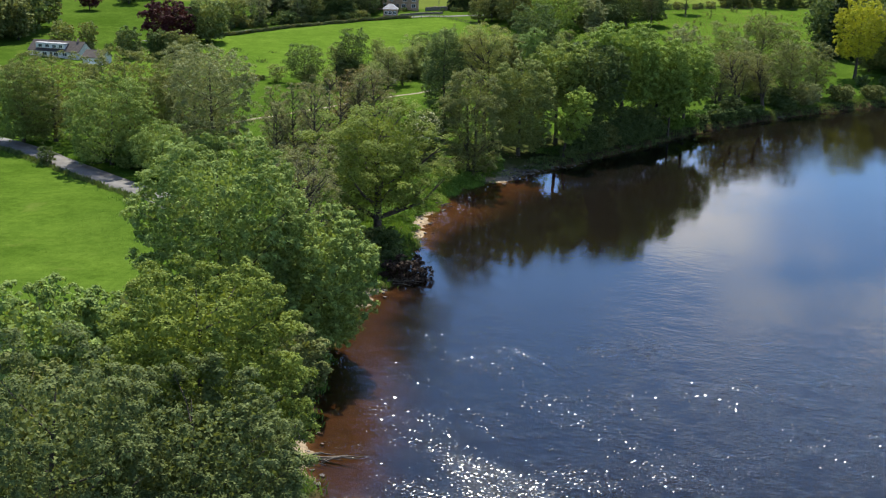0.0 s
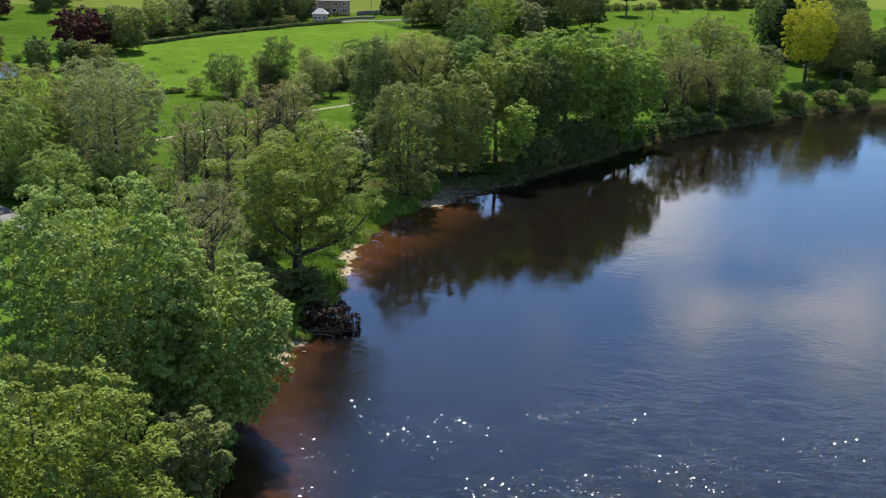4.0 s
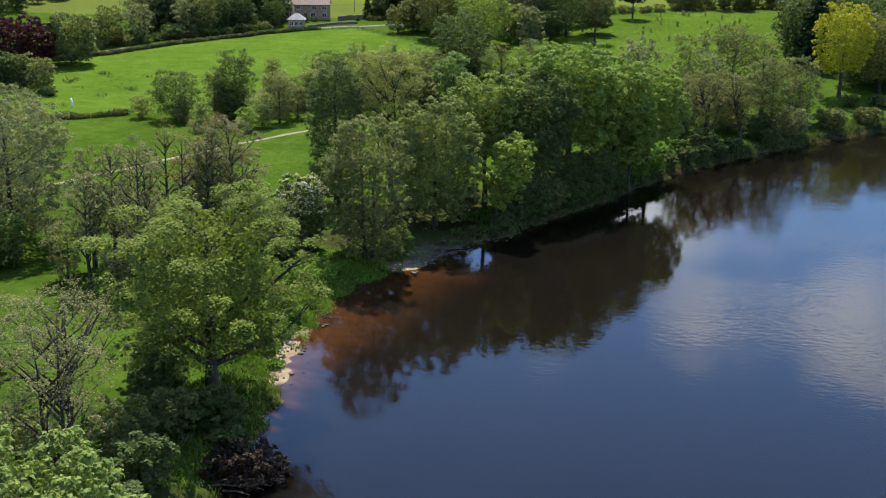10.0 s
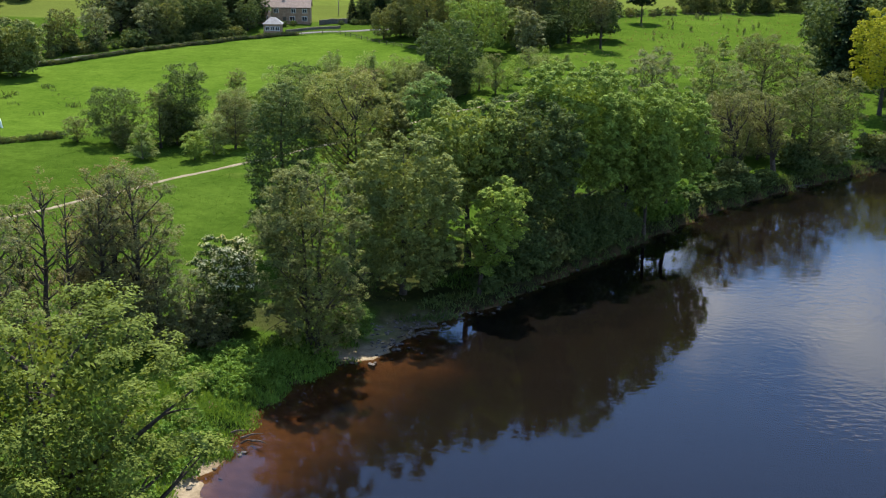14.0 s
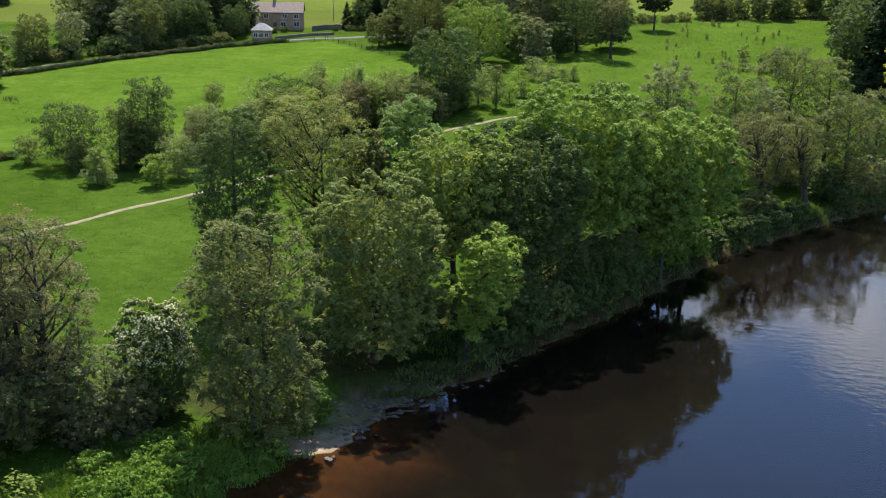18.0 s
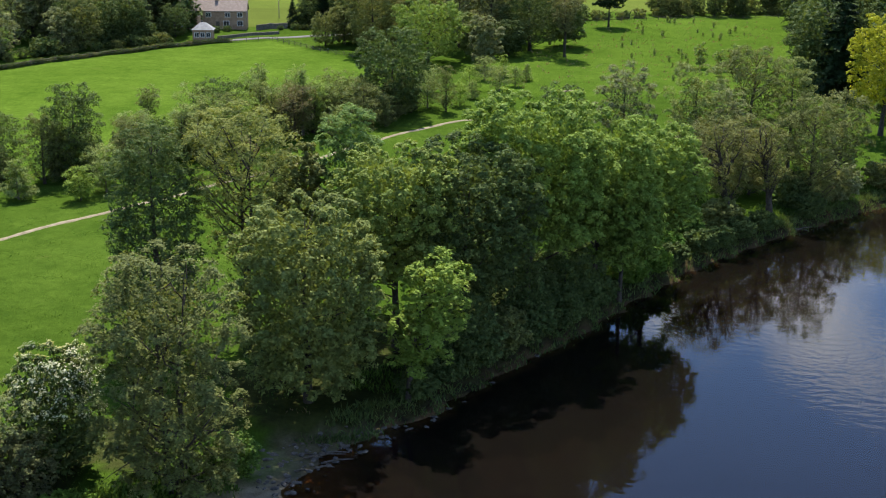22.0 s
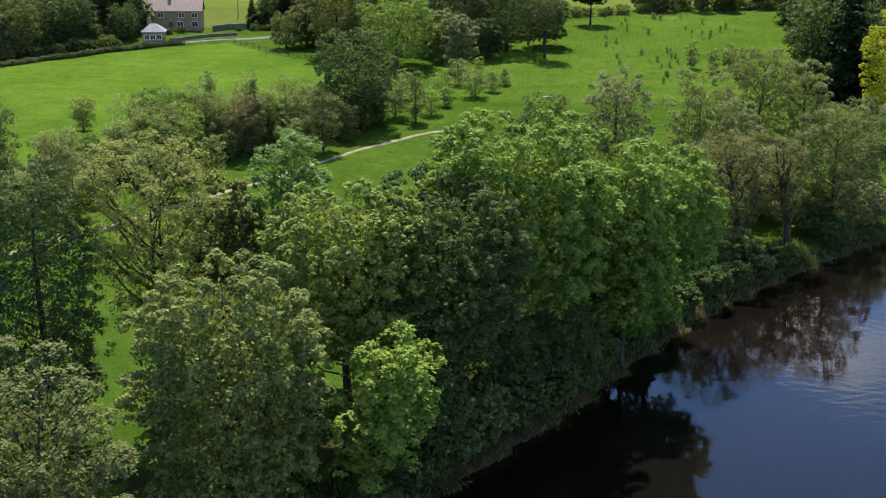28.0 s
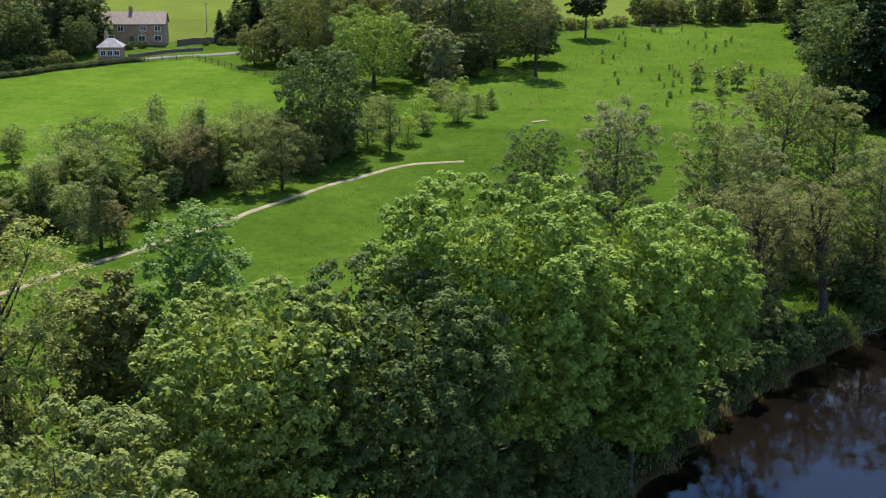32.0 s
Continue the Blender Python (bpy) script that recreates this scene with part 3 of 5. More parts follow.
def tree_meshes(seed, h, r, leaf, puff=0.88, profile="dome", low=0.16, lobes=26, n=12000, size=0.34, stems=1, bark=None, flat=0.68, fill=0.5, lean=0.0, limb=1.0, airy=0.0, stout=1.0):
    """Trunk with its limbs, and a crown of leafy cushions at the limbs' ends; airy (0 to 1) opens the cushions up."""
    rng = np.random.default_rng(seed)
    prof = PROFILE[profile]
    n, size, lobes = int(n * 1.75 * (1 + 0.2 * airy)), size * (0.84 - 0.16 * airy), int(lobes * (1.4 if airy >= 0.3 else 2.0))
    dense = airy < 0.3
    fill = max(fill, 0.70) if dense else fill
    crown_h = h * (1 - low)
    # places of the boughs' ends, spread evenly by taking the loneliest of several tries
    ends = np.zeros((lobes, 3))
    for i in range(lobes):
        s = rng.uniform(0.02, 0.94, 9)
        a = rng.uniform(0, 2 * math.pi, 9)
        rad = prof(s) * r * np.sqrt(rng.uniform(fill ** 2, 0.86, 9))
        q = np.stack([rad * np.cos(a), rad * np.sin(a), h * low + crown_h * s], 1)
        gap = np.linalg.norm(q[:, None] - ends[None, :i], axis=2).min(1) if i else np.ones(9)
        ends[i] = q[gap.argmax()]
    ends[:, 0] += lean * ends[:, 2] / h
    # wood
    verts, faces = [], []
    r0 = (0.015 * h + 0.010 * r) * stout
    knots = (0, 0.12, 0.3, 0.5, 0.7, 0.9)
    skip = max(1, round(lobes / (5 if h < 5 else 14 if airy < 0.5 else 28)))
    for k in range(stems):
        off = Vector((0, 0, 0)) if stems == 1 else Vector((0.5 * math.cos(2.4 * k), 0.5 * math.sin(2.4 * k), 0))
        drift = Vector((rng.normal() * 0.05 * r + lean * 0.8, rng.normal() * 0.05 * r, 0)) + off * 2.5
        pts = [off + drift * (q ** 1.3) + Vector((rng.normal(), rng.normal(), 0)) * 0.03 * h * q * (1 - q) for q in knots]
        for q, p in zip(knots, pts):
            p.z = q * h - (0.35 if q == 0 else 0)
        f = 1.0 if stems == 1 else 0.72
        tube(verts, faces, pts, [r0 * f * c for c in (1.45, 1.0, 0.8, 0.55, 0.3, 0.08)], 7)
        for e in ends[k::stems][::skip]:
            e = Vector(e)
            q = min(max((e.z - (0.55 + 0.6 * airy) * math.hypot(e.x - drift.x, e.y - drift.y)) / h, low * 0.7, 0.1), 0.8)
            j = max(i for i, c in enumerate(knots) if c <= q)
            root = pts[j].lerp(pts[min(j + 1, 5)], (q - knots[j]) / 0.2)
            mid = root.lerp(e, 0.5) + Vector((rng.normal() * 0.07, rng.normal() * 0.07, -0.05)) * (e - root).length
            rr = r0 * 0.30 * limb * (0.5 + 0.5 * (1 - q))
            tube(verts, faces, [root, mid, e], [rr, rr * 0.65, rr * 0.2], 5)
            for _ in range(2 if airy > 0.3 else 1):
                tip = e + Vector(np.clip(rng.normal(size=3), -1.2, 1.2) * (0.20 if airy > 0.3 else 0.10) * r)
                st = mid.lerp(e, rng.uniform(0.2, 0.9))
                tube(verts, faces, [st, st.lerp(tip, 0.6) + Vector((0, 0, 0.1)), tip], [rr * 0.36, rr * 0.22, rr * 0.08], 3)
    wood = mesh_from("trunk", verts, faces, bark or BARK)
    # leaves: cushion > sprays > leaves
    flat = (0.78 if flat == 0.68 else flat) if dense else flat * (1 + 0.25 * airy)
    lobe_r = 0.96 * puff * (1.0 - 0.10 * airy) * (0.5 * r * r * crown_h / lobes) ** (1 / 3) * rng.uniform(0.65, 1.3, lobes)
    if dense:
        lobe_r = 1.02 * puff * math.sqrt(1.6 * r * crown_h / lobes) * rng.uniform(0.72, 1.25, lobes)
    lobe_r = np.minimum(lobe_r, 0.5 * r)
    n_in = int(n * 0.2 * (1 - airy))
    sub = 9 if dense else 13
    which = rng.choice(lobes, n - n_in, p=lobe_r ** 2 / (lobe_r ** 2).sum())
    sprays = rng.normal(size=(lobes, sub, 3)) + (0, 0, 0.85)
    sprays /= np.linalg.norm(sprays, axis=2)[:, :, None]
    pick = rng.integers(0, sub, len(which))
    spray_out = rng.uniform(0.80, 1.16, (lobes, sub))
    d = sprays[which, pick] + rng.normal(size=(len(which), 3)) * (0.15 if dense else 0.20 + 0.06 * airy)
    d /= np.linalg.norm(d, axis=1)[:, None]
    reach = spray_out[which, pick] * (1 - (0.2 + 0.35 * airy) * rng.random(len(which)))
    pos = ends[which] + d * (lobe_r[which] * reach)[:, None] * (1, 1, flat)
    nor = 0.5 * d + (0, 0, 1.0) + rng.normal(size=pos.shape) * (0.32 + 0.15 * airy)
    if dense:
        # each spray a small leafy dome, so that its top takes the sun and its sides fall dark
        heart = ends[which] + sprays[which, pick] * (lobe_r[which] * spray_out[which, pick] * 0.82)[:, None] * (1, 1, flat)
        away = rng.normal(size=(len(which), 3)) + (0, 0, 0.5)
        away /= np.linalg.norm(away, axis=1)[:, None]
        pos = heart + away * (lobe_r[which] * 0.40 * rng.uniform(0.55, 1.1, len(which)))[:, None] * (1, 1, 0.75)
        nor = 0.8 * away + (0, 0, 0.5) + rng.normal(size=pos.shape) * 0.22
    # leaves inside the crown, in its own shade
    s = rng.uniform(0.05, 0.85, n_in)
    a = rng.uniform(0, 2 * math.pi, n_in)
    rad = prof(s) * r * (0.74 if dense else 0.56) * np.sqrt(rng.random(n_in))
    ins = np.stack([rad * np.cos(a) + lean * (low + (1 - low) * s), rad * np.sin(a), h * low + crown_h * s], 1)
    pos[:, 2] = np.maximum(pos[:, 2], 0.25)
    leaves = np.concatenate([leaf_quads(rng, pos, nor, size), leaf_quads(rng, ins, rng.normal(size=(n_in, 3)) + (0, 0, 0.6), size * 1.5)])
    return wood, quads_mesh("crown", leaves, LEAF[leaf])


def fir_meshes(seed, h, r, n=5000, size=0.4, leaf="fir"):
    """A conifer: whorls of drooping boughs round one straight stem."""
    rng = np.random.default_rng(seed)
    verts, faces = [], []
    tube(verts, faces, [(0, 0, -0.3), (0, 0, 0.4 * h), (0, 0, 0.98 * h)], [0.02 * h, 0.013 * h, 0.01], 7)
    pos, nor = [], []
    tiers = int(h * 1.3)
    per = max(4, 2 * n // (tiers * 9))
    for i in range(tiers):
        s = (i + 0.5) / tiers
        z = h * (0.06 + 0.92 * s)
        reach = r * (1 - s) ** 0.8 + 0.15
        for k in range(9):
            a = rng.uniform(0, 2 * math.pi)
            L = reach * rng.uniform(0.7, 1.1)
            d = np.array([math.cos(a), math.sin(a), -0.28])
            if L > 0.8:
                tube(verts, faces, [(0, 0, z), tuple(d * L * 0.9 + (0, 0, z))], [0.02 + 0.004 * h * (1 - s), 0.01], 4)
            u = np.sqrt(rng.uniform(0.05, 1, per)) * L
            pos.append(np.array([0, 0, z]) + d * u[:, None] + rng.normal(size=(per, 3)) * (0.16, 0.16, 0.12) * (0.5 + L * 0.35))
            nor.append(np.tile([0.4 * d[0], 0.4 * d[1], 0.9], (per, 1)) + rng.normal(size=(per, 3)) * 0.4)
    return mesh_from("trunk", verts, faces, BARK), quads_mesh("crown", leaf_quads(rng, np.concatenate(pos), np.concatenate(nor), size), LEAF[leaf])


SEED = [100]


def grow(name, label, x, y, h, r, leaf="syc", category="tree", group="", blossom=0, fir=False, sink=0.0, **how):
    SEED[0] += 1
    ob = thing(name, label, category, (x, y, gz(x, y) - sink), SEED[0] * 47 % 360 if not how.get("lean") else 0, group)
    wood, crown = fir_meshes(SEED[0], h, r, how.get("n", 4000), how.get("size", 0.4), leaf) if fir else tree_meshes(SEED[0], h, r, leaf, **how)
    part("trunk", wood, None, ob)
    part("crown", crown, None, ob)
    if blossom:
        rng = np.random.default_rng(SEED[0] + 5000)
        co = np.empty(len(crown.vertices) * 3, np.float32)
        crown.vertices.foreach_get("co", co)
        co = co.reshape(-1, 3, 3).mean(1)
        co = co[co[:, 2] > 0.5 * h]
        pick = co[rng.choice(len(co), min(blossom, len(co)), replace=False)]
        nor = np.stack([pick[:, 0] / r, pick[:, 1] / r, (pick[:, 2] - 0.4 * h) / h * 2], 1) + rng.normal(size=pick.shape) * 0.4
        part("blossom", quads_mesh("blossom", leaf_quads(rng, pick + nor * 0.12, nor, 0.15), LEAF["blossom"]), None, ob, "clusters of white hawthorn blossom")
    return ob


# near trees on the bank where the walk begins
grow("ash_tree", "grey-green ash tree in thick young leaf", -24.4, 58, 22.5, 6.9, "dull", n=38000, size=0.22, lobes=80, airy=0.28, low=0.12)
grow("ash_tree", "broad ash tree with fine leaves overhanging the river", -18.5, 66, 18.4, 7.1, "dull", n=44000, size=0.21, lobes=96, airy=0.15, low=0.08)
grow("oak_tree", "yellow-green oak tree leaning over the river", -20.4, 77, 22, 7.3, "moss", n=42000, size=0.23, lobes=84, airy=0.1, low=0.12)
grow("maple_tree", "fresh green maple tree on the field's edge", -37, 90, 15.5, 6.0, "syc", n=13900, size=0.35, lobes=57, low=0.1)
grow("maple_tree", "small fresh green maple tree", -31.5, 93, 14.5, 4.5, "syc", n=8900, size=0.35, lobes=44, low=0.1)
grow("ash_tree", "dark ash tree behind the river bank", -30, 68, 17, 5.9, "ash", n=11900, size=0.35, lobes=52, low=0.1)
grow("sycamore_tree", "large dense green sycamore with a domed crown", -29.4, 118, 22.4, 9.5, "syc", n=44000, size=0.27, lobes=110, low=0.08)
grow("sycamore_tree", "dense green sycamore hanging over the water", -20.5, 121, 15.4, 7.1, "syc", n=21800, size=0.32, lobes=74, low=0.05)
grow("alder_tree", "thin open alder tree in pale leaf", -24, 138, 18, 4.8, "sparse", n=5200, size=0.22, lobes=52, airy=0.8, low=0.25, stems=2, profile="vase", limb=1.8)
grow("alder_tree", "half-bare alder with grey branches", -28.2, 153, 13.6, 5.2, "sparse", n=2200, size=0.20, lobes=48, airy=0.85, low=0.3, profile="vase", limb=2.6)
grow("willow_bush", "dense willow bush at the water's edge", -21.5, 136, 5.6, 3.8, "dark", category="bush", n=6900, size=0.31, lobes=39, airy=0.4, low=0.03, profile="round")
grow("willow_bush", "olive willow bush on the bank", -25.5, 128, 7, 4.5, "ash", category="bush", n=6900, size=0.31, lobes=39, low=0.03, profile="round")
grow("willow_bush", "dark willow bush over the bank", -20.0, 107, 7, 3.6, "alder", category="bush", n=6900, size=0.31, lobes=39, airy=0.4, low=0.03, profile="round")
grow("oak_tree", "spreading oak with stout limbs above a sandy beach", -18.8, 165, 18.6, 11.0, "moss", n=27000, size=0.29, lobes=66, low=0.22, limb=1.9, airy=0.3, fill=0.35, puff=0.86, stout=1.5)
for x, y, h, r, leaf in ((-22.8, 162, 4.6, 3.0, "dark"), (-17.0, 158, 3.6, 2.6, "dark"), (-25, 168, 4.2, 3.0, "ash"), (-15.4, 154.5, 2.6, 2.0, "dark"), (-20.5, 156, 4.0, 2.8, "alder"), (-23.4, 150.5, 5.2, 3.0, "ash"), (-30, 146, 6.2, 3.8, "alder"), (-41.5, 168, 4.5, 3.2, "syc"), (-46.5, 166, 4.0, 3.0, "ash"), (-20.5, 146, 4.4, 2.6, "dark")):
    grow("thorn_bush", {"dark": "dark shaded thorn bush", "ash": "olive-green leafy bush", "alder": "grey-green alder scrub", "syc": "fresh green maple scrub"}[leaf] + " in the bank undergrowth", x, y, h, r, leaf, category="bush", n=3400, size=0.30, lobes=24, low=0.02, airy=0.3, profile="round", group="undergrowth round the oak")
for x, y, h, r, leaf in ((-29.5, 198, 7.5, 3.0, "sparse"), (-34.5, 203, 8.0, 3.4, "russet"), (-27, 203, 6.5, 2.8, "sparse"), (-38.5, 209, 8.5, 3.4, "sparse"), (-31, 210, 7.5, 3.0, "russet"), (-25, 205.5, 6.0, 2.8, "alder"), (-42.5, 199, 7.0, 3.2, "sparse"), (-28.5, 190.5, 5.0, 2.6, "alder"), (-35, 193, 6.0, 2.8, "sparse")):
    grow("scrub_bush", "brownish half-leafed scrub beneath the alders" if leaf == "russet" else "grey-green thin scrub beneath the alders", x, y, h, r, leaf, category="bush", n=2600, size=0.24, lobes=30, low=0.04, airy=0.7, profile="vase", limb=1.2, group="scrub beneath the alders")
# pale trees beside the lane
for x, y, h, r, leaf, w in ((-54, 214, 20.4, 8.4, "willow", "grey-green"), (-61, 228, 19.5, 8.2, "willow", "pale grey-green"), (-70, 217, 19, 9.0, "ash", "olive green"), (-87, 225, 17.2, 9.6, "ash", "broad olive green"), (-70, 206, 15, 8.2, "syc", "dense green"), (-92, 222, 14, 7, "syc", "dense green")):
    grow("willow_tree", w + " tree beside the lane", x, y, h, r, leaf, n=20000, size=0.27, lobes=84, airy=0.29, low=0.04, limb=1.2, group="trees beside the lane")
for x, y, h, r in ((-58.5, 197, 9.5, 5.2), (-66, 204, 6.5, 3.6), (-53, 205, 7, 4)):
    grow("maple_bush", "low green maple bush by the lane", x, y, h, r, "syc", category="bush", n=5900, size=0.29, lobes=35, low=0.03, profile="round")
grow("hawthorn_bush", "small round hedge bush on the verge", -81, 204.5, 3.0, 1.7, "dark", category="bush", n=1500, size=0.22, lobes=19, low=0.03, profile="round")
# thin alders on the meadow
for x, y, h, r, d in ((-37.2, 200.5, 16.6, 2.8, 3000), (-32.6, 194.5, 18.6, 3.0, 2600), (-31.8, 205, 18.6, 2.2, 700), (-29.9, 206, 16.4, 1.9, 600), (-27.4, 208, 16.6, 2.4, 2200), (-24.9, 211, 17.6, 5.0, 6200), (-41, 205, 15.5, 2.8, 2600), (-35.5, 209, 15, 2.5, 2200), (-39, 196, 14, 2.6, 2400)):
    grow("alder_tree", "slender alder with a dark trunk and thin leaves", x, y, h, r, "sparse" if d > 1000 else "russet", n=int(1.3 * d), size=0.24, lobes=39, airy=0.8, low=0.3, profile="column", limb=1.9, group="alders on the meadow")
for x, y, h, r, leaf, n in ((-27.6, 213, 17.8, 4.4, "russet", 5000), (-30.5, 218, 13.5, 4.0, "russet", 5500)):
    grow("alder_tree", "twiggy alder in brownish opening leaf", x, y, h, r, leaf, n=n, size=0.24, lobes=52, airy=0.8, low=0.12, profile="dome", limb=1.8, group="alders on the meadow")
for x, y, h, r in ((-26, 215, 5.6, 3.0), (-30, 214, 6.0, 3.4)):
    grow("willow_bush", "grey-green willow bush below the alders", x, y, h, r, "willow", category="bush", n=4200, size=0.24, lobes=32, low=0.02, airy=0.4, profile="round", group="scrub beneath the alders")
grow("hawthorn_tree", "hawthorn bush covered in white blossom", -16.6, 213.5, 9.6, 3.5, "dark", category="bush", n=7400, size=0.27, lobes=48, low=0.04, profile="dome", blossom=3600)
for x, y, h, r, leaf in ((-19.6, 210.0, 8.0, 3.4, "willow"), (-22.6, 209.2, 7.6, 3.2, "sparse"), (-17.8, 208.8, 5.0, 2.4, "sparse"), (-25.8, 209.0, 6.4, 3.0, "willow"), (-20.8, 207.0, 3.6, 2.2, "sparse")):
    grow("thorn_bush", "twiggy grey-green thorn scrub on the meadow bank", x, y, h, r, leaf, category="bush", n=4200, size=0.22, lobes=46, low=0.02, airy=0.7, fill=0.3, profile="dome", limb=1.3, group="scrub on the meadow bank")
rng_h = np.random.default_rng(77)
for i in range(34):
    y = float(rng_h.uniform(173, 209))
    x = float(bank_x(y)) - float(rng_h.uniform(1.6, 11.0))
    h = float(rng_h.uniform(0.7, 1.5))
    grow("butterbur_clump", "lush bright green herbs on the open river bank", x, y, h, h * float(rng_h.uniform(1.2, 1.9)), "herb", category="plant", n=900, size=0.22, lobes=16, low=0.0, profile="round", sink=0.1, group="herbs on the open bank")
grow("poplar_tree", "tall narrow dark green alder tree", -14.5, 239.5, 22.5, 4.3, "deep", n=21000, size=0.24, lobes=100, airy=0.29, low=0.03, profile="column", limb=1.2, puff=1.05)
grow("ash_tree", "tall open ash tree with bare forked stems", -6.8, 242.5, 23.0, 6.0, "fresh", n=14000, size=0.25, lobes=72, airy=0.7, low=0.28, stems=2, profile="vase", limb=1.5)
grow("alder_tree", "grey-green alder with two trunks above the shingle", -7.9, 211.3, 19.4, 6.1, "alder", n=22000, size=0.26, lobes=90, airy=0.5, low=0.04, stems=2, profile="dome", limb=1.3)
grow("alder_bush", "bright low bush at the foot of the alder", -4.4, 214.8, 3.6, 2.4, "nettle", category="bush", n=3500, size=0.22, lobes=26, low=0.02, profile="round")
grow("oak_tree", "rounded oak with light tops on the river bank", 0.4, 227.5, 18.2, 6.7, "oak", n=27000, size=0.28, lobes=86, low=0.08)
grow("maple_tree", "broad field maple behind the river bank", 7.6, 239.5, 20.0, 6.6, "maple", n=19800, size=0.31, lobes=79, low=0.36)
grow("oak_tree", "small lime-green oak leaning over the water", 8.9, 228.6, 13.2, 3.7, "bright", n=8000, size=0.30, lobes=44, low=0.22, profile="column", lean=2.6, airy=0.34, puff=0.92, limb=1.4)
grow("sycamore_tree", "dark green rounded tree with drooping leaves", 14.2, 243, 20.0, 7.5, "dark", n=23800, size=0.30, lobes=88, low=0.28)
grow("sycamore_tree", "tall domed sycamore with bright sunlit top", 20.8, 251.5, 23.4, 8.4, "sunny", n=34000, size=0.32, lobes=66, low=0.30, puff=0.95)
grow("sycamore_tree", "bright green sycamore on the bank", 28.6, 257.5, 20.2, 7.0, "sunny", n=23000, size=0.32, lobes=50, low=0.34, puff=0.95)
grow("sycamore_tree", "bright green spreading sycamore over the river", 35.6, 266.0, 17.4, 7.0, "sunny", n=21000, size=0.32, lobes=54, low=0.33, puff=0.95)
grow("sycamore_tree", "low bright bough of a sycamore on the bank", 31.6, 258, 13.6, 4.6, "sunny", n=11500, size=0.32, lobes=32, low=0.34, puff=0.95)
# large bushes added; their dark leaf gives the shade below the crowns
grow("willow_bush", "dark bushes put in for the shade under the bank trees", 19.0, 246.5, 7.5, 4.6, "dark", category="bush", n=5900, size=0.25, lobes=39, low=0.02, profile="round")
grow("willow_bush", "dark bushes put in for the shade under the bank trees", 25.0, 252.0, 7.0, 4.4, "dark", category="bush", n=5900, size=0.25, lobes=39, low=0.02, profile="round")
# dark row added to cover bright meadow where tree shade belongs
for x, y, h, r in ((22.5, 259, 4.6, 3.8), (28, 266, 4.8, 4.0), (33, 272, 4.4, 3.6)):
    grow("willow_bush", "dark bushes put in for the shade behind the bank trees", x, y, h, r, "dark", category="bush", n=3600, size=0.3, lobes=26, low=0.0, profile="round", group="bushes under the bank trees")
grow("willow_bush", "dark bushes put in for the shade under the bank trees", 13.0, 236.0, 7.0, 4.4, "dark", category="bush", n=5900, size=0.25, lobes=39, low=0.02, profile="round")
# bank bushes, most in dark leaf that carries the bank's shade
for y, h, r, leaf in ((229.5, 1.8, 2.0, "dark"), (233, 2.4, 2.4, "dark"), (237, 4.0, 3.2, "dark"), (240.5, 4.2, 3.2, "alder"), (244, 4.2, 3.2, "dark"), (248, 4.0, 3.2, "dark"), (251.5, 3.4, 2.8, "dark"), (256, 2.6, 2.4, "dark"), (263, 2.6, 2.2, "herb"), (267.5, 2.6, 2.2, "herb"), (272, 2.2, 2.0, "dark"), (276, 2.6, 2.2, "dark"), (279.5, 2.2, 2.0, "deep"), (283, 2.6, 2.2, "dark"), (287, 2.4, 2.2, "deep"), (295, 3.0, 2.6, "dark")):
    grow("willow_bush", "bush overhanging the river bank, mostly darkened for its shade", float(bank_x(y)) - 2.2, y, h, r, leaf, category="bush", n=3600, size=0.3, lobes=26, low=0.0, profile="round", group="bushes under the bank trees")
grow("alder_tree", "half-bare alder with a leaning dark trunk", 51, 289, 14.3, 5.2, "bronze", n=6500, size=0.25, lobes=57, airy=0.8, low=0.28, limb=1.6, profile="vase", lean=-2.6, stout=1.6)
grow("alder_tree", "half-bare alder with twisted limbs", 57.6, 293.2, 14.0, 5.0, "bronze", n=6500, size=0.25, lobes=57, airy=0.8, low=0.28, limb=1.6, profile="vase", lean=-3.4, stout=1.7)
grow("alder_tree", "grey alder in thin leaf on the bank", 47, 297, 11.8, 4.2, "sparse", n=5000, size=0.25, lobes=48, airy=0.8, low=0.12)
for x, y, h, r, leaf, n in ((41.4, 321, 17.6, 5.2, "willow", 13000), (49.4, 306, 19.6, 5.0, "oak", 12000), (62.0, 323, 20.6, 5.4, "alder", 12000), (69, 325, 18.5, 4.4, "oak", 9000), (64.8, 299.5, 16.2, 5.4, "alder", 10000), (31, 316, 15, 4.8, "dark", 9000), (55.5, 314, 15, 4.4, "willow", 9000), (75, 318, 14, 5, "alder", 8000), (58, 306, 9.5, 4.5, "ash", 6500)):
    grow("ash_tree", {"oak": "yellow-green young oak on the far bank", "alder": "dark alder tree on the far bank", "dark": "dark thorn tree on the far bank"}.get(leaf, "grey-green ash tree on the far bank"), x, y, h, r, leaf, n=int(1.25 * n), size=0.26, lobes=61, airy=0.5, low=0.08, limb=1.2, group="trees on the far bank")
for x, y, h, r, leaf in ((70, 303.5, 5.5, 3.8, "willow"), (62, 298.5, 5, 3.4, "dark"), (49, 285.5, 4.2, 3.0, "ash"), (80, 311, 4.5, 3.6, "alder"), (90, 318.5, 3.6, 3.4, "alder"), (99, 323, 3.2, 3.2, "ash"), (44, 281, 2.8, 2.2, "nettle"), (40, 275.5, 2.4, 2.2, "grass")):
    grow("willow_bush", "low willow bush on the river bank", x, y, h, r, leaf, category="bush", n=3600, size=0.35, lobes=30, low=0.02, profile="round", group="bushes on the far bank")
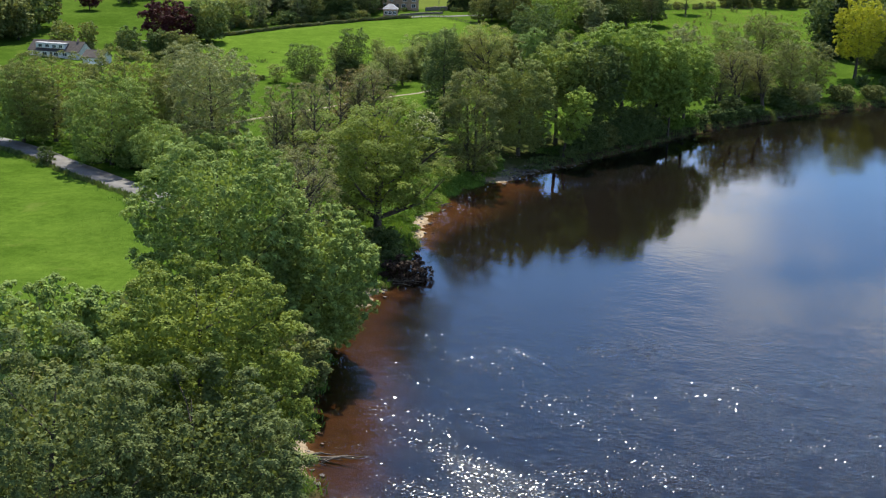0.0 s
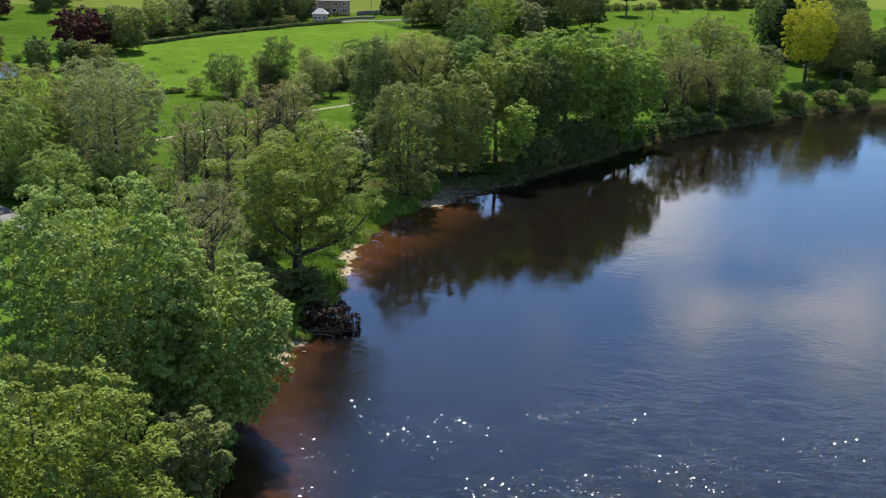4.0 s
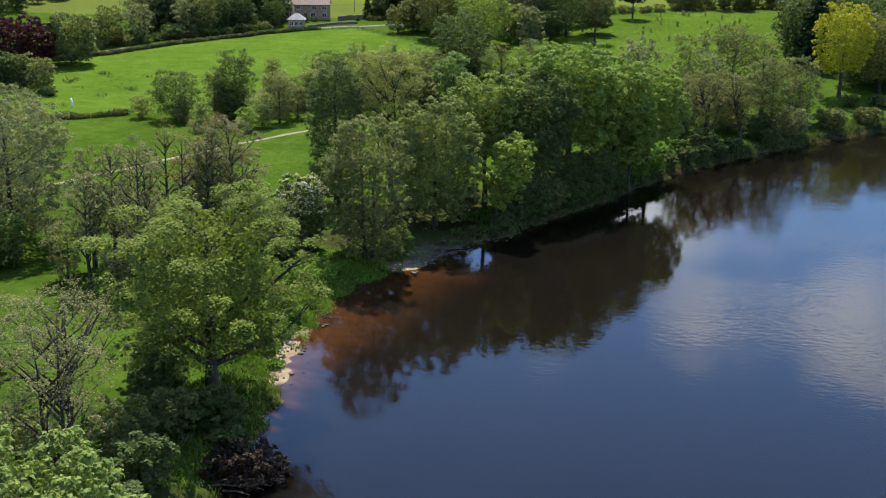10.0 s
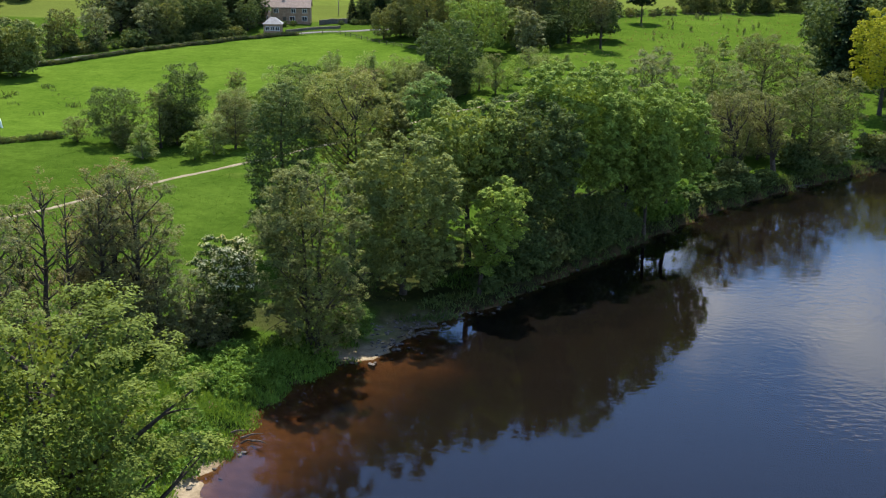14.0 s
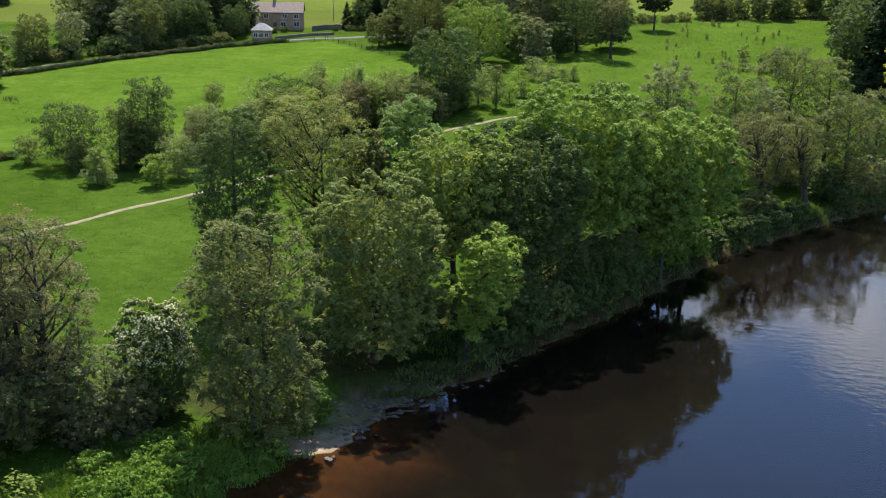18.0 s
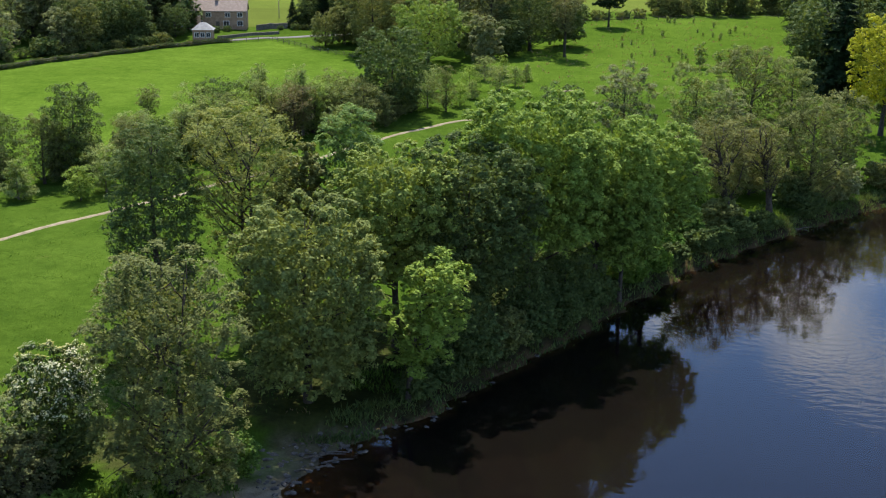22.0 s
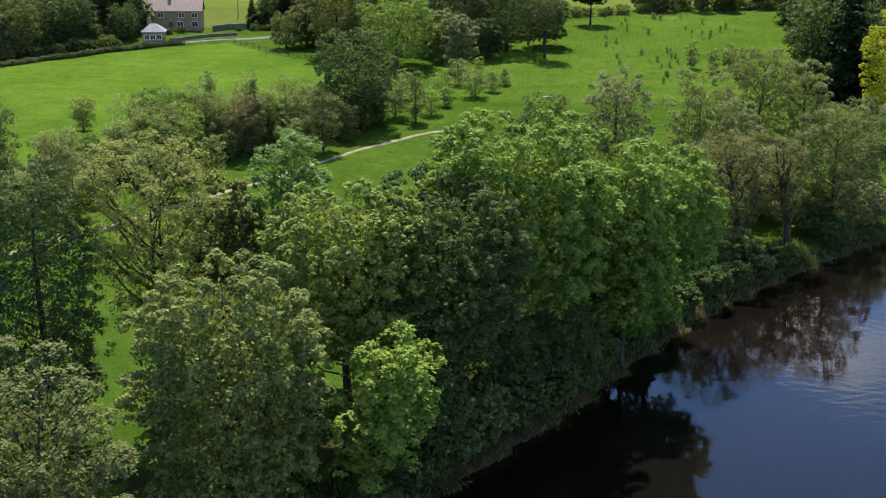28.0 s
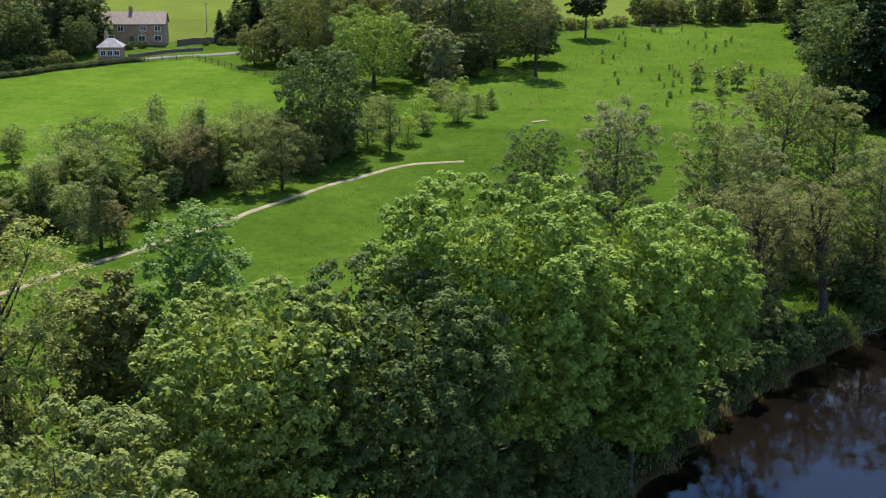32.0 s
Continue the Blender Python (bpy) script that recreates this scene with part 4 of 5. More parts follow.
grow("golden_tree", "golden-yellow maple tree in full leaf", 93.5, 351, 22.2, 7.2, "yellow", n=15000, size=0.33, lobes=80, low=0.25, airy=0.2)
grow("maple_tree", "yellow-green maple beside the golden tree", 105.0, 357, 19.5, 8.0, "ash", n=13900, size=0.35, lobes=74, low=0.14)
grow("rowan_tree", "blue-green young ash with a round crown", 2.7, 252.5, 21.8, 4.3, "teal", n=15000, size=0.26, lobes=64, low=0.2, airy=0.4, profile="column")
grow("ash_tree", "olive ash tree on the meadow's edge", -2.4, 249, 18.6, 3.4, "ash", n=9400, size=0.35, lobes=61, low=0.12, profile="column")

# young trees along the footpath
for x, y, h, r, leaf, prof, n in (
        (-23.1, 377, 7.8, 1.9, "birch", "column", 1500), (-11.4, 347, 13.1, 2.0, "birch", "cone", 2200), (-12.5, 344, 9.5, 4.2, "russet", "vase", 2600), (-5.3, 344, 5.8, 2.7, "birch", "round", 1800),
        (-0.6, 347, 10.4, 3.2, "alder", "column", 3400), (-26, 346, 10, 4.8, "dark", "round", 4200), (-19.3, 319, 10.4, 2.7, "alder", "cone", 3200), (-15.9, 331, 6.2, 2.3, "birch", "column", 1700),
        (-17.6, 320.6, 5.6, 1.8, "russet", "column", 1100), (5.7, 366, 5, 3.2, "birch", "round", 1900), (10.8, 373, 7.7, 3.2, "birch", "column", 2200), (14.4, 369, 9.6, 2.0, "alder", "column", 1900),
        (17.3, 375, 4.8, 2.2, "bright", "column", 900), (19.8, 392, 5.2, 2.7, "bright", "column", 1100), (26.2, 392, 5.6, 3.0, "birch", "round", 1500), (23.7, 405, 5.6, 2.6, "birch", "column", 1200),
        (-54.8, 312, 9.9, 5.4, "dark", "round", 5200), (-52.4, 308, 5.6, 2.3, "alder", "column", 1700), (-46, 309, 11.3, 2.8, "alder", "column", 3000), (-42.6, 313, 14.6, 4.3, "dark", "dome", 6500),
        (-46.9, 299.6, 5.8, 2.9, "birch", "cone", 2200), (-38, 299, 4.8, 2.5, "bright", "round", 1600), (-35.7, 304, 7, 3.0, "birch", "dome", 2400), (-33, 310, 10.4, 3.6, "alder", "dome", 3400),
        (-42, 362, 6, 2.5, "alder", "round", 1600), (-18.7, 351, 12.2, 1.8, "birch", "cone", 1900), (-30, 334, 8, 3.2, "birch", "dome", 2200), (-36, 330, 7, 3, "birch", "dome", 2000), (-30, 316, 7, 2.8, "alder", "dome", 2200),
        (-24, 326, 6.5, 2.6, "birch", "dome", 1900), (-7, 352, 7, 2.6, "birch", "column", 1900), (3, 355, 6, 2.4, "alder", "column", 1700), (-2, 360, 8, 2.2, "birch", "cone", 1700), (6, 378, 7.5, 2.6, "birch", "column", 1900), (-15, 362, 7, 2.4, "birch", "column", 1600),
        (30, 398, 4.4, 2.2, "birch", "cone", 900), (28, 410, 5, 2.2, "bright", "cone", 900), (20, 382, 4, 1.7, "birch", "cone", 800), (12, 388, 6, 2.2, "birch", "column", 1300), (33, 405, 3.6, 1.6, "birch", "cone", 700), (-62, 313, 4.5, 2.8, "alder", "round", 1500)):
    grow("young_tree", {"birch": "young birch in pale green leaf", "alder": "young dark green alder", "dark": "dense dark green thorn tree", "russet": "young tree with brownish opening leaves", "bright": "young lime-green planted tree"}[leaf] + " by the footpath", x, y, h, r, leaf, n=int(1.5 * n), size=0.24, lobes=30, low=0.06, fill=0.2, puff=1.12, airy=0.15 if leaf == "dark" else 0.6, profile=prof, bark=PALE_BARK if leaf == "birch" else None, group="young trees along the footpath")

rng_y = np.random.default_rng(31)
for i in range(98):
    u = float(rng_y.random()) if i < 64 else 0.22 + 0.5 * float(rng_y.random())
    x = -46 + 56 * u + float(rng_y.normal()) * 1.5
    y = 306 + 58 * u + 4 + abs(float(rng_y.normal())) * (7 if i < 64 else 9)
    leaf = ("birch", "alder", "birch", "ash", "oak", "bright")[int(rng_y.integers(6))]
    h = float(rng_y.uniform(3.2, 9.5)) if i < 64 else float(rng_y.uniform(3.0, 11.0))
    grow("young_tree", {"birch": "slim young birch in the planted thicket", "alder": "young dark alder in the planted thicket", "ash": "young ash in the planted thicket", "oak": "young yellow-green oak in the planted thicket", "bright": "young lime-green tree in the planted thicket"}[leaf], x, y, h, h * float(rng_y.uniform(0.24, 0.42)), leaf, n=int(300 * h), size=0.24, lobes=24, low=0.05, airy=0.65, fill=0.2, puff=1.12, profile=("column", "cone", "round", "dome")[int(rng_y.integers(4))], group="young trees along the footpath")

# the belt of trees behind the young wood
for x, y, h, r, leaf in ((11, 427, 15.8, 9.2, "sunny"), (3.8, 366, 16.4, 7.4, "deep"), (-2.6, 441, 19.5, 7.2, "ash"), (24.2, 420, 12.5, 4.4, "willow"), (37, 447, 18, 8.4, "dark"), (27.7, 452, 20.5, 5.4, "willow"), (19, 448, 19, 4.6, "willow"), (3, 455, 18, 5.5, "ash"), (-7, 458, 15, 6, "ash"), (47, 456, 14, 6, "dark"), (32, 462, 17, 7, "alder"), (14, 462, 18, 7, "ash"), (22, 434, 11, 4.2, "birch"), (31, 436, 9, 4.2, "dark")):
    grow("field_tree", {"sunny": "rounded bright green tree at the field's edge", "dark": "dark green spreading tree at the field's edge", "ash": "rounded olive-green tree at the field's edge", "alder": "dense grey-green tree at the field's edge", "deep": "dense dark green tree with glossy leaves", "willow": "pale grey-green willow at the field's edge", "birch": "young birch at the field's edge"}[leaf], x, y, h, r, leaf, n=8600, size=0.40, lobes=34, low=0.1, airy=0.5 if leaf in ("willow", "birch") else 0.1, group="belt of field trees")
grow("field_tree", "bare-limbed oak standing free at the field's edge", 45, 438, 16.5, 4.8, "sparse", n=1600, size=0.5, lobes=18, low=0.35, profile="vase", limb=1.5)


# ---- the far side: belts, hedges and woods ----
rng_far = np.random.default_rng(77)
KINDS = {}


def stock(key, h, r, leaf, n, fir=False, **how):
    """A few models of a far tree, to be set out many times."""
    SEED[0] += 1
    KINDS[key] = fir_meshes(SEED[0], h, r, n, how.get("size", 0.5), leaf) if fir else tree_meshes(SEED[0], h, r, leaf, n=n, **how)


for i in range(3):
    stock(("dark_fine", i), 12, 5, "dark", 3400, size=0.42, lobes=34, low=0.04)
    stock(("ash_fine", i), 12, 5, "ash", 3400, size=0.42, lobes=34, low=0.06)
    stock(("grey_fine", i), 12, 5, "willow", 3400, size=0.40, lobes=34, low=0.06, airy=0.55, limb=1.4)
    stock(("fir_fine", i), 13, 3.6, "fir", 3600, size=0.42, fir=True)
    stock(("far", i), 12, 5, "dark" if i else "ash", 420, size=1.25, lobes=14, low=0.04)
    stock(("dark", i), 12, 5, "dark", 1100, size=0.8, lobes=22, low=0.04)
    stock(("ash", i), 12, 5, "ash", 1100, size=0.8, lobes=22, low=0.06)
    stock(("alder", i), 12, 4.2, "alder", 1100, size=0.8, lobes=22, low=0.05, profile="column")
    stock(("shrub", i), 4, 3.2, "dark" if i else "ash", 420, size=0.66, lobes=14, low=0.0, profile="round")
    stock(("fir", i), 13, 3.6, "fir", 1100, size=0.8, fir=True)
    stock(("sap", i), 3.2, 0.8, "birch", 200, size=0.34, lobes=9, low=0.1, profile="column", bark=PALE_BARK)

FAR_LABEL = {"dark": ("hedgerow_tree", "dark green hedgerow tree in full leaf", "tree"), "grey": ("hedgerow_tree", "grey-green open hedgerow tree in young leaf", "tree"), "ash": ("hedgerow_tree", "olive-green hedgerow tree in young leaf", "tree"), "alder": ("hedgerow_tree", "tall narrow dark hedgerow tree", "tree"),
             "shrub": ("hedge_bush", "dense rounded green hedge bush", "bush"), "fir": ("fir_tree", "dark pointed evergreen fir tree", "tree"), "sap": ("sapling", "planted sapling standing in rough grass", "sapling")}


def set_out(key, x, y, scale, group):
    kind = {"dark_fine": "dark", "ash_fine": "ash", "grey_fine": "grey", "fir_fine": "fir", "far": "dark" if key[1] else "ash"}.get(key[0], key[0])
    name, label, cat = FAR_LABEL[kind]
    ob = thing(name, label, cat, (x, y, gz(x, y) - 0.05), float(rng_far.uniform(0, 360)), group)
    ob.scale = (scale * float(rng_far.uniform(0.9, 1.12)),) * 2 + (scale,)
    wood, crown = KINDS[key]
    part("trunk", wood, None, ob)
    part("crown", crown, None, ob)
    return ob


def belt(line, step, spread, kinds, lo, hi, group):
    p = np.array(line, float)
    s = np.r_[0, np.cumsum(np.linalg.norm(np.diff(p, axis=0), axis=1))]
    u = 0.0
    while u < s[-1]:
        x = float(np.interp(u, s, p[:, 0])) + float(rng_far.normal()) * spread
        y = float(np.interp(u, s, p[:, 1])) + float(rng_far.normal()) * spread
        set_out((str(rng_far.choice(kinds)), int(rng_far.integers(3))), x, y, float(rng_far.uniform(lo, hi)), group)
        u += step * float(rng_far.uniform(0.7, 1.3))


for x, y, s in ((-60.5, 470, 0.95), (-57.2, 469.2, 0.95), (-61.5, 466, 0.9), (-59.4, 475, 1.3), (-57.0, 476.5, 1.0), (-47.2, 473.6, 0.45), (-44.5, 475.5, 0.4)):
    set_out(("shrub" if s < 1 else "dark", 1), x, y, s, "shrubs round the farmhouse")
# the wood beside the farmhouse, behind the lane
belt([(-106, 410), (-92, 426), (-76, 443), (-64, 456), (-57.5, 465)], 4.2, 1.6, ["dark_fine", "ash_fine", "grey_fine", "shrub"], 0.65, 1.1, "wood by the farmhouse")
belt([(-95, 451), (-80, 466), (-64, 478)], 5.5, 2.5, ["dark_fine", "grey_fine", "grey_fine"], 1.15, 1.6, "wood by the farmhouse")
belt([(-88, 472), (-70, 490)], 6.5, 3, ["dark_fine", "dark_fine", "fir_fine"], 1.3, 1.8, "wood by the farmhouse")
belt([(-114, 394), (-95, 415), (-80, 432), (-64, 447), (-55, 455)], 3.0, 0.5, ["shrub"], 0.45, 0.8, "hedge along the lane")
belt([(-104, 387.5), (-96, 398), (-83, 416), (-69, 432), (-55, 447.5), (-41, 457)], 1.0, 0.15, ["shrub"], 0.24, 0.34, "low hedge in front of the lane")
for x, y, s in ((-63.5, 474, 1.15), (-66, 481, 1.35), (-72, 470, 1.1)):
    set_out(("grey_fine", int(rng_far.integers(3))), x, y, s, "wood by the farmhouse")
for x, y, s in ((-23, 488.5, 0.72), (-13, 489.5, 0.95), (-7.5, 491, 0.8), (-17.5, 493, 0.9)):
    set_out(("dark_fine", int(rng_far.integers(3))), x, y, s, "dark trees beside the farmhouse")
for x, y, s in ((-27.5, 487, 0.62), (-24, 491, 0.85), (-19, 489, 0.95), (-15, 492, 1.1), (-21, 495, 1.15), (-10, 494, 0.9)):
    set_out(("fir_fine", int(rng_far.integers(3))), x, y, s, "firs beside the farmhouse")
belt([(-30, 481), (-14, 486), (2, 489), (30, 497)], 3.2, 0.5, ["shrub"], 0.3, 0.5, "roadside hedge")
# behind the belt of field trees
belt([(-6, 470), (12, 474), (30, 478), (42, 480)], 5.0, 2.5, ["dark_fine", "ash_fine", "dark_fine"], 1.0, 1.5, "trees behind the field belt")
belt([(-12, 450), (0, 445), (12, 438)], 4.0, 2, ["shrub", "ash_fine"], 0.6, 0.9, "trees behind the field belt")
# far hedge and the wood on the right
belt([(40, 500), (60, 511), (85, 519), (112, 525), (140, 530)], 4.2, 1.0, ["shrub", "shrub", "dark", "ash"], 0.45, 0.8, "far field hedge")
belt([(84, 524), (112, 531), (140, 535)], 5.5, 1.5, ["dark", "ash", "alder"], 0.5, 0.85, "far field hedge")
belt([(97, 392), (104, 412), (110, 434), (116, 460), (122, 490), (128, 515)], 4.2, 2.2, ["fir_fine", "dark_fine", "fir_fine", "dark_fine"], 1.1, 1.8, "dark wood beyond the river bend")
belt([(108, 385), (118, 410), (126, 440), (134, 480)], 5.5, 3, ["fir_fine", "dark_fine", "dark_fine"], 1.3, 1.9, "dark wood beyond the river bend")
belt([(102, 366), (112, 368), (124, 372), (140, 376)], 4.0, 2, ["ash_fine", "dark_fine", "dark_fine"], 0.9, 1.5, "trees beyond the golden tree")
belt([(92, 338), (108, 345), (122, 350)], 5.0, 1.5, ["ash_fine", "shrub"], 0.5, 0.8, "trees beyond the golden tree")
# hill fields above the lane
belt([(-190, 560), (-120, 575), (-40, 590), (40, 600), (120, 610), (200, 620)], 8, 3, ["dark", "ash", "shrub", "alder"], 0.6, 1.2, "hedgerow on the far hill")
belt([(-260, 690), (-100, 710), (80, 720), (260, 720)], 11, 6, ["far"], 0.9, 1.5, "wood on the far hill")
belt([(-330, 900), (-100, 930), (150, 930), (380, 900)], 16, 12, ["far"], 1.2, 1.9, "wood on the far hill")
belt([(-150, 470), (-146, 520), (-150, 570)], 9, 2, ["dark", "ash"], 0.6, 1.1, "hedgerow on the far hill")
# round the bungalow
belt([(-168, 352), (-160, 372), (-152, 382)], 5.0, 3, ["dark", "alder", "fir"], 1.0, 1.5, "trees behind the bungalow")
belt([(-180, 372), (-172, 392), (-160, 400)], 6.5, 3, ["dark", "ash", "fir"], 1.1, 1.7, "trees behind the bungalow")
belt([(-136, 356), (-124, 362), (-114, 366)], 3.6, 1.5, ["shrub", "ash"], 0.45, 0.7, "garden shrubs")
belt([(-112, 346), (-104, 352), (-96, 346), (-88, 338)], 4.2, 1.5, ["ash", "shrub", "dark"], 0.45, 0.75, "garden shrubs")
belt([(-150, 320), (-128, 290), (-108, 262), (-92, 243)], 3.4, 0.8, ["shrub", "ash"], 0.35, 0.62, "hedge beside the lane")
# hedge between the two fields
belt([(-92, 306), (-84, 309), (-74, 313), (-66, 317)], 1.1, 0.3, ["shrub"], 0.26, 0.42, "low field hedge")
grow("copper_beech", "purple-leaved copper beech with a broad crown", -108.5, 378, 13.0, 8.8, "copper", n=8000, size=0.55, lobes=34, low=0.06)
grow("beech_tree", "pale yellow-green beech beside the copper beech", -98, 384, 13.2, 7.4, "oak", n=7500, size=0.55, lobes=36, low=0.06)
grow("copper_beech", "small purple-leaved tree on the hill", -157, 446, 8, 4.5, "copper", n=2200, size=0.5, lobes=18, low=0.15)
grow("scots_pine", "free-standing pine with flat dark boughs", 64, 494, 13, 5.5, "fir", n=2600, size=0.6, lobes=18, low=0.42, profile="dome", flat=0.4, limb=1.3)

# planted saplings of the rough field
for i in range(64):
    x = float(rng_far.uniform(60, 112))
    y = float(rng_far.uniform(398, 506))
    if x > 92 + (y - 400) * 0.12 or x < 40 + max(0, y - 430) * 0.2:
        continue
    set_out(("sap", int(rng_far.integers(3))), x, y, float(rng_far.uniform(0.3, 0.65)), "planted saplings")
for x, y, s in ((76, 424, 1.9), (80, 421, 1.5), (84, 423, 1.8), (78, 413, 1.0)):
    set_out(("sap", 0), x, y, s, "planted saplings")


# ---- fences ----
POST_MESH = mesh_from("fence_post", *(lambda bm: ([tuple(v.co) for v in bm.verts], [tuple(v.index for v in f.verts) for f in bm.faces]))(box(0.13, 0.13, 1.5, (0, 0, -0.25), 0.015)), TIMBER, True)


def fence(line, step, label, rails=(0.5, 0.95)):
    p = np.array(line, float)
    s = np.r_[0, np.cumsum(np.linalg.norm(np.diff(p, axis=0), axis=1))]
    us = np.arange(0, s[-1], step)
    pts = [(float(np.interp(u, s, p[:, 0])), float(np.interp(u, s, p[:, 1]))) for u in us]
    root = thing("fence", label, "fence", (*pts[0], gz(*pts[0])))
    base = root.matrix_world.inverted()
    last = None
    for x, y in pts:
        post = new("post", POST_MESH)
        post.parent = root
        here = Vector((x, y, gz(x, y)))
        post.matrix_local = base @ Matrix.Translation(here) @ pose(0, 0, 0, 0, 0, float(rng_far.uniform(-8, 8)))
        if last is not None:
            for hgt in rails:
                v, f = [], []
                a, b = base @ (last + Vector((0, 0, hgt))), base @ (here + Vector((0, 0, hgt)))
                tube(v, f, [a, b], [0.055, 0.055], 4)
                part("rail", mesh_from("rail", v, f, TIMBER, True), None, root)
        last = here
    return root


fence([(-104, 386.5), (-96, 397), (-83, 415), (-69, 431), (-55, 446.5), (-41, 456), (-30.5, 461)], 3.2, "grey post-and-rail fence along the field by the lane")
fence([(-30.3, 460.6), (-24.5, 452.5), (-17.6, 443), (-8.7, 434), (-3, 429)], 3.0, "grey post-and-rail fence between two fields")
fence([(36, 497), (60, 506), (90, 513), (126, 520)], 4.0, "grey post-and-rail fence along the far field")


# ---- buildings ----
def gable_roof(w, d, rise, over=0.35, thick=0.16):
    """A pitched roof, ridge along x, with thickness and eaves."""
    hw, hd = w / 2 + over, d / 2 + over
    drop = rise * over / (d / 2)
    v, f = [], []
    for dz in (0, thick):
        v += [(-hw, -hd, -drop + dz), (hw, -hd, -drop + dz), (hw, 0, rise + dz), (-hw, 0, rise + dz), (hw, hd, -drop + dz), (-hw, hd, -drop + dz)]
    f += [(0, 3, 2, 1), (3, 5, 4, 2), (6, 7, 8, 9), (9, 8, 10, 11), (0, 1, 7, 6), (5, 11, 10, 4), (1, 2, 8, 7), (2, 4, 10, 8), (0, 6, 9, 3), (3, 9, 11, 5)]
    return v, f


def gable_walls(w, d, h, rise):
    v = [(-w / 2, -d / 2, -0.6), (w / 2, -d / 2, -0.6), (w / 2, d / 2, -0.6), (-w / 2, d / 2, -0.6), (-w / 2, -d / 2, h), (w / 2, -d / 2, h), (w / 2, d / 2, h), (-w / 2, d / 2, h), (-w / 2, 0, h + rise), (w / 2, 0, h + rise)]
    f = [(0, 1, 5, 4), (2, 3, 7, 6), (1, 2, 6, 9, 5), (3, 0, 4, 8, 7), (0, 3, 2, 1), (4, 5, 9, 8), (7, 8, 9, 6)]
    return v, f


def window_in(house, x, y, z, w, h, mat=None, bars=1):
    """A framed window on a wall that faces -y, with sill, frame and panes."""
    win = part("window", box(w + 0.14, 0.10, h + 0.14, (x, y - 0.02, z - 0.07), 0.01), mat or WHITEPAINT, house, "white-framed window")
    pw = w / (bars + 1)
    for i in range(bars + 1):
        part("pane", box(pw - 0.07, 0.06, h - 0.06, (x - w / 2 + pw * (i + 0.5), y - 0.055, z + 0.03)), GLASS, win)
    part("sill", box(w + 0.4, 0.22, 0.12, (x, y - 0.09, z - 0.26), 0.01), SANDSTONE, win)
    return win


def chimney(house, x, y, z, h, w=0.9):
    c = part("chimney", box(w, 0.6, h, (x, y, z), 0.03), SANDSTONE, house, "stone chimney stack")
    for k in (-0.22, 0.22):
        v, f = [], []
        tube(v, f, [(x + k, y, z + h), (x + k, y, z + h + 0.45)], [0.12, 0.10], 7)
        part("chimney_pot", mesh_from("chimney_pot", v, f, ROOFTILE), None, c)


farm = thing("farmhouse", "two-storey sandstone farmhouse with brown slate roof", "house", (-49.6, 483.5, gz(-50, 483) - 0.1), 3)
part("wall", mesh_from("wall", *gable_walls(19, 7, 5.0, 2.5), SANDSTONE, True), None, farm)
roof_v, roof_f = gable_roof(19, 7, 2.5)
part("roof", mesh_from("roof", [(a, b, c + 5.02) for a, b, c in roof_v], roof_f, ROOFTILE, True), None, farm)
for x in (8.2, 4.8, -0.5, -5.0):
    window_in(farm, x - 0.4, -3.5, 3.3, 1.35, 1.15)
for x in (8.0, 4.2):
    window_in(farm, x - 0.2, -3.5, 0.9, 1.5, 1.3)
window_in(farm, -3.2, -3.5, 0.9, 1.3, 1.3)
part("door", box(1.0, 0.12, 2.05, (1.6, -3.53, 0.0), 0.01), TIMBER, farm, "dark wooden front door")
chimney(farm, 1.2, 0, 7.2, 1.5)
chimney(farm, -8.4, 0, 7.2, 1.4)
v, f = [], []
tube(v, f, [(-9.6, -3.72, 4.72), (9.6, -3.72, 4.72)], [0.07, 0.07], 6)
part("gutter", mesh_from("gutter", v, f, BROWNTILE), None, farm, "dark gutter along the eaves")

porch = thing("garden_room", "small stone garden room with pale slate roof", "outbuilding", (-48.4, 460.2, gz(-48.4, 460.2) - 0.05), 3)
part("wall", box(5.2, 4.2, 3.2, (0, 0, -0.4), 0.02), SANDSTONE, porch)
hip = [(-2.95, -2.45, 2.75), (2.95, -2.45, 2.75), (2.95, 2.45, 2.75), (-2.95, 2.45, 2.75), (-0.7, 0, 4.6), (0.7, 0, 4.6)]
part("roof", mesh_from("roof", hip, [(0, 1, 5, 4), (1, 2, 5), (2, 3, 4, 5), (3, 0, 4), (3, 2, 1, 0)], SLATE, True), None, porch, "pale grey hipped slate roof")
for x in (-1.5, 0, 1.5):
    window_in(porch, x, -2.1, 0.9, 1.1, 1.1)
chimney(porch, -1.2, 1.4, 2.9, 3.0, 0.8)
lean = thing("garden_shed", "low garden shed with a pale roof", "shed", (-57.5, 471.0, gz(-57.5, 471)), 3)
part("wall", box(3.6, 2.8, 1.9, (0, 0, -0.2), 0.02), SANDSTONE, lean)
part("roof", mesh_from("roof", [(a, b, c + 1.72) for a, b, c in gable_roof(3.6, 2.8, 0.9)[0]], gable_roof(3.6, 2.8, 0.9)[1], SLATE, True), None, lean)


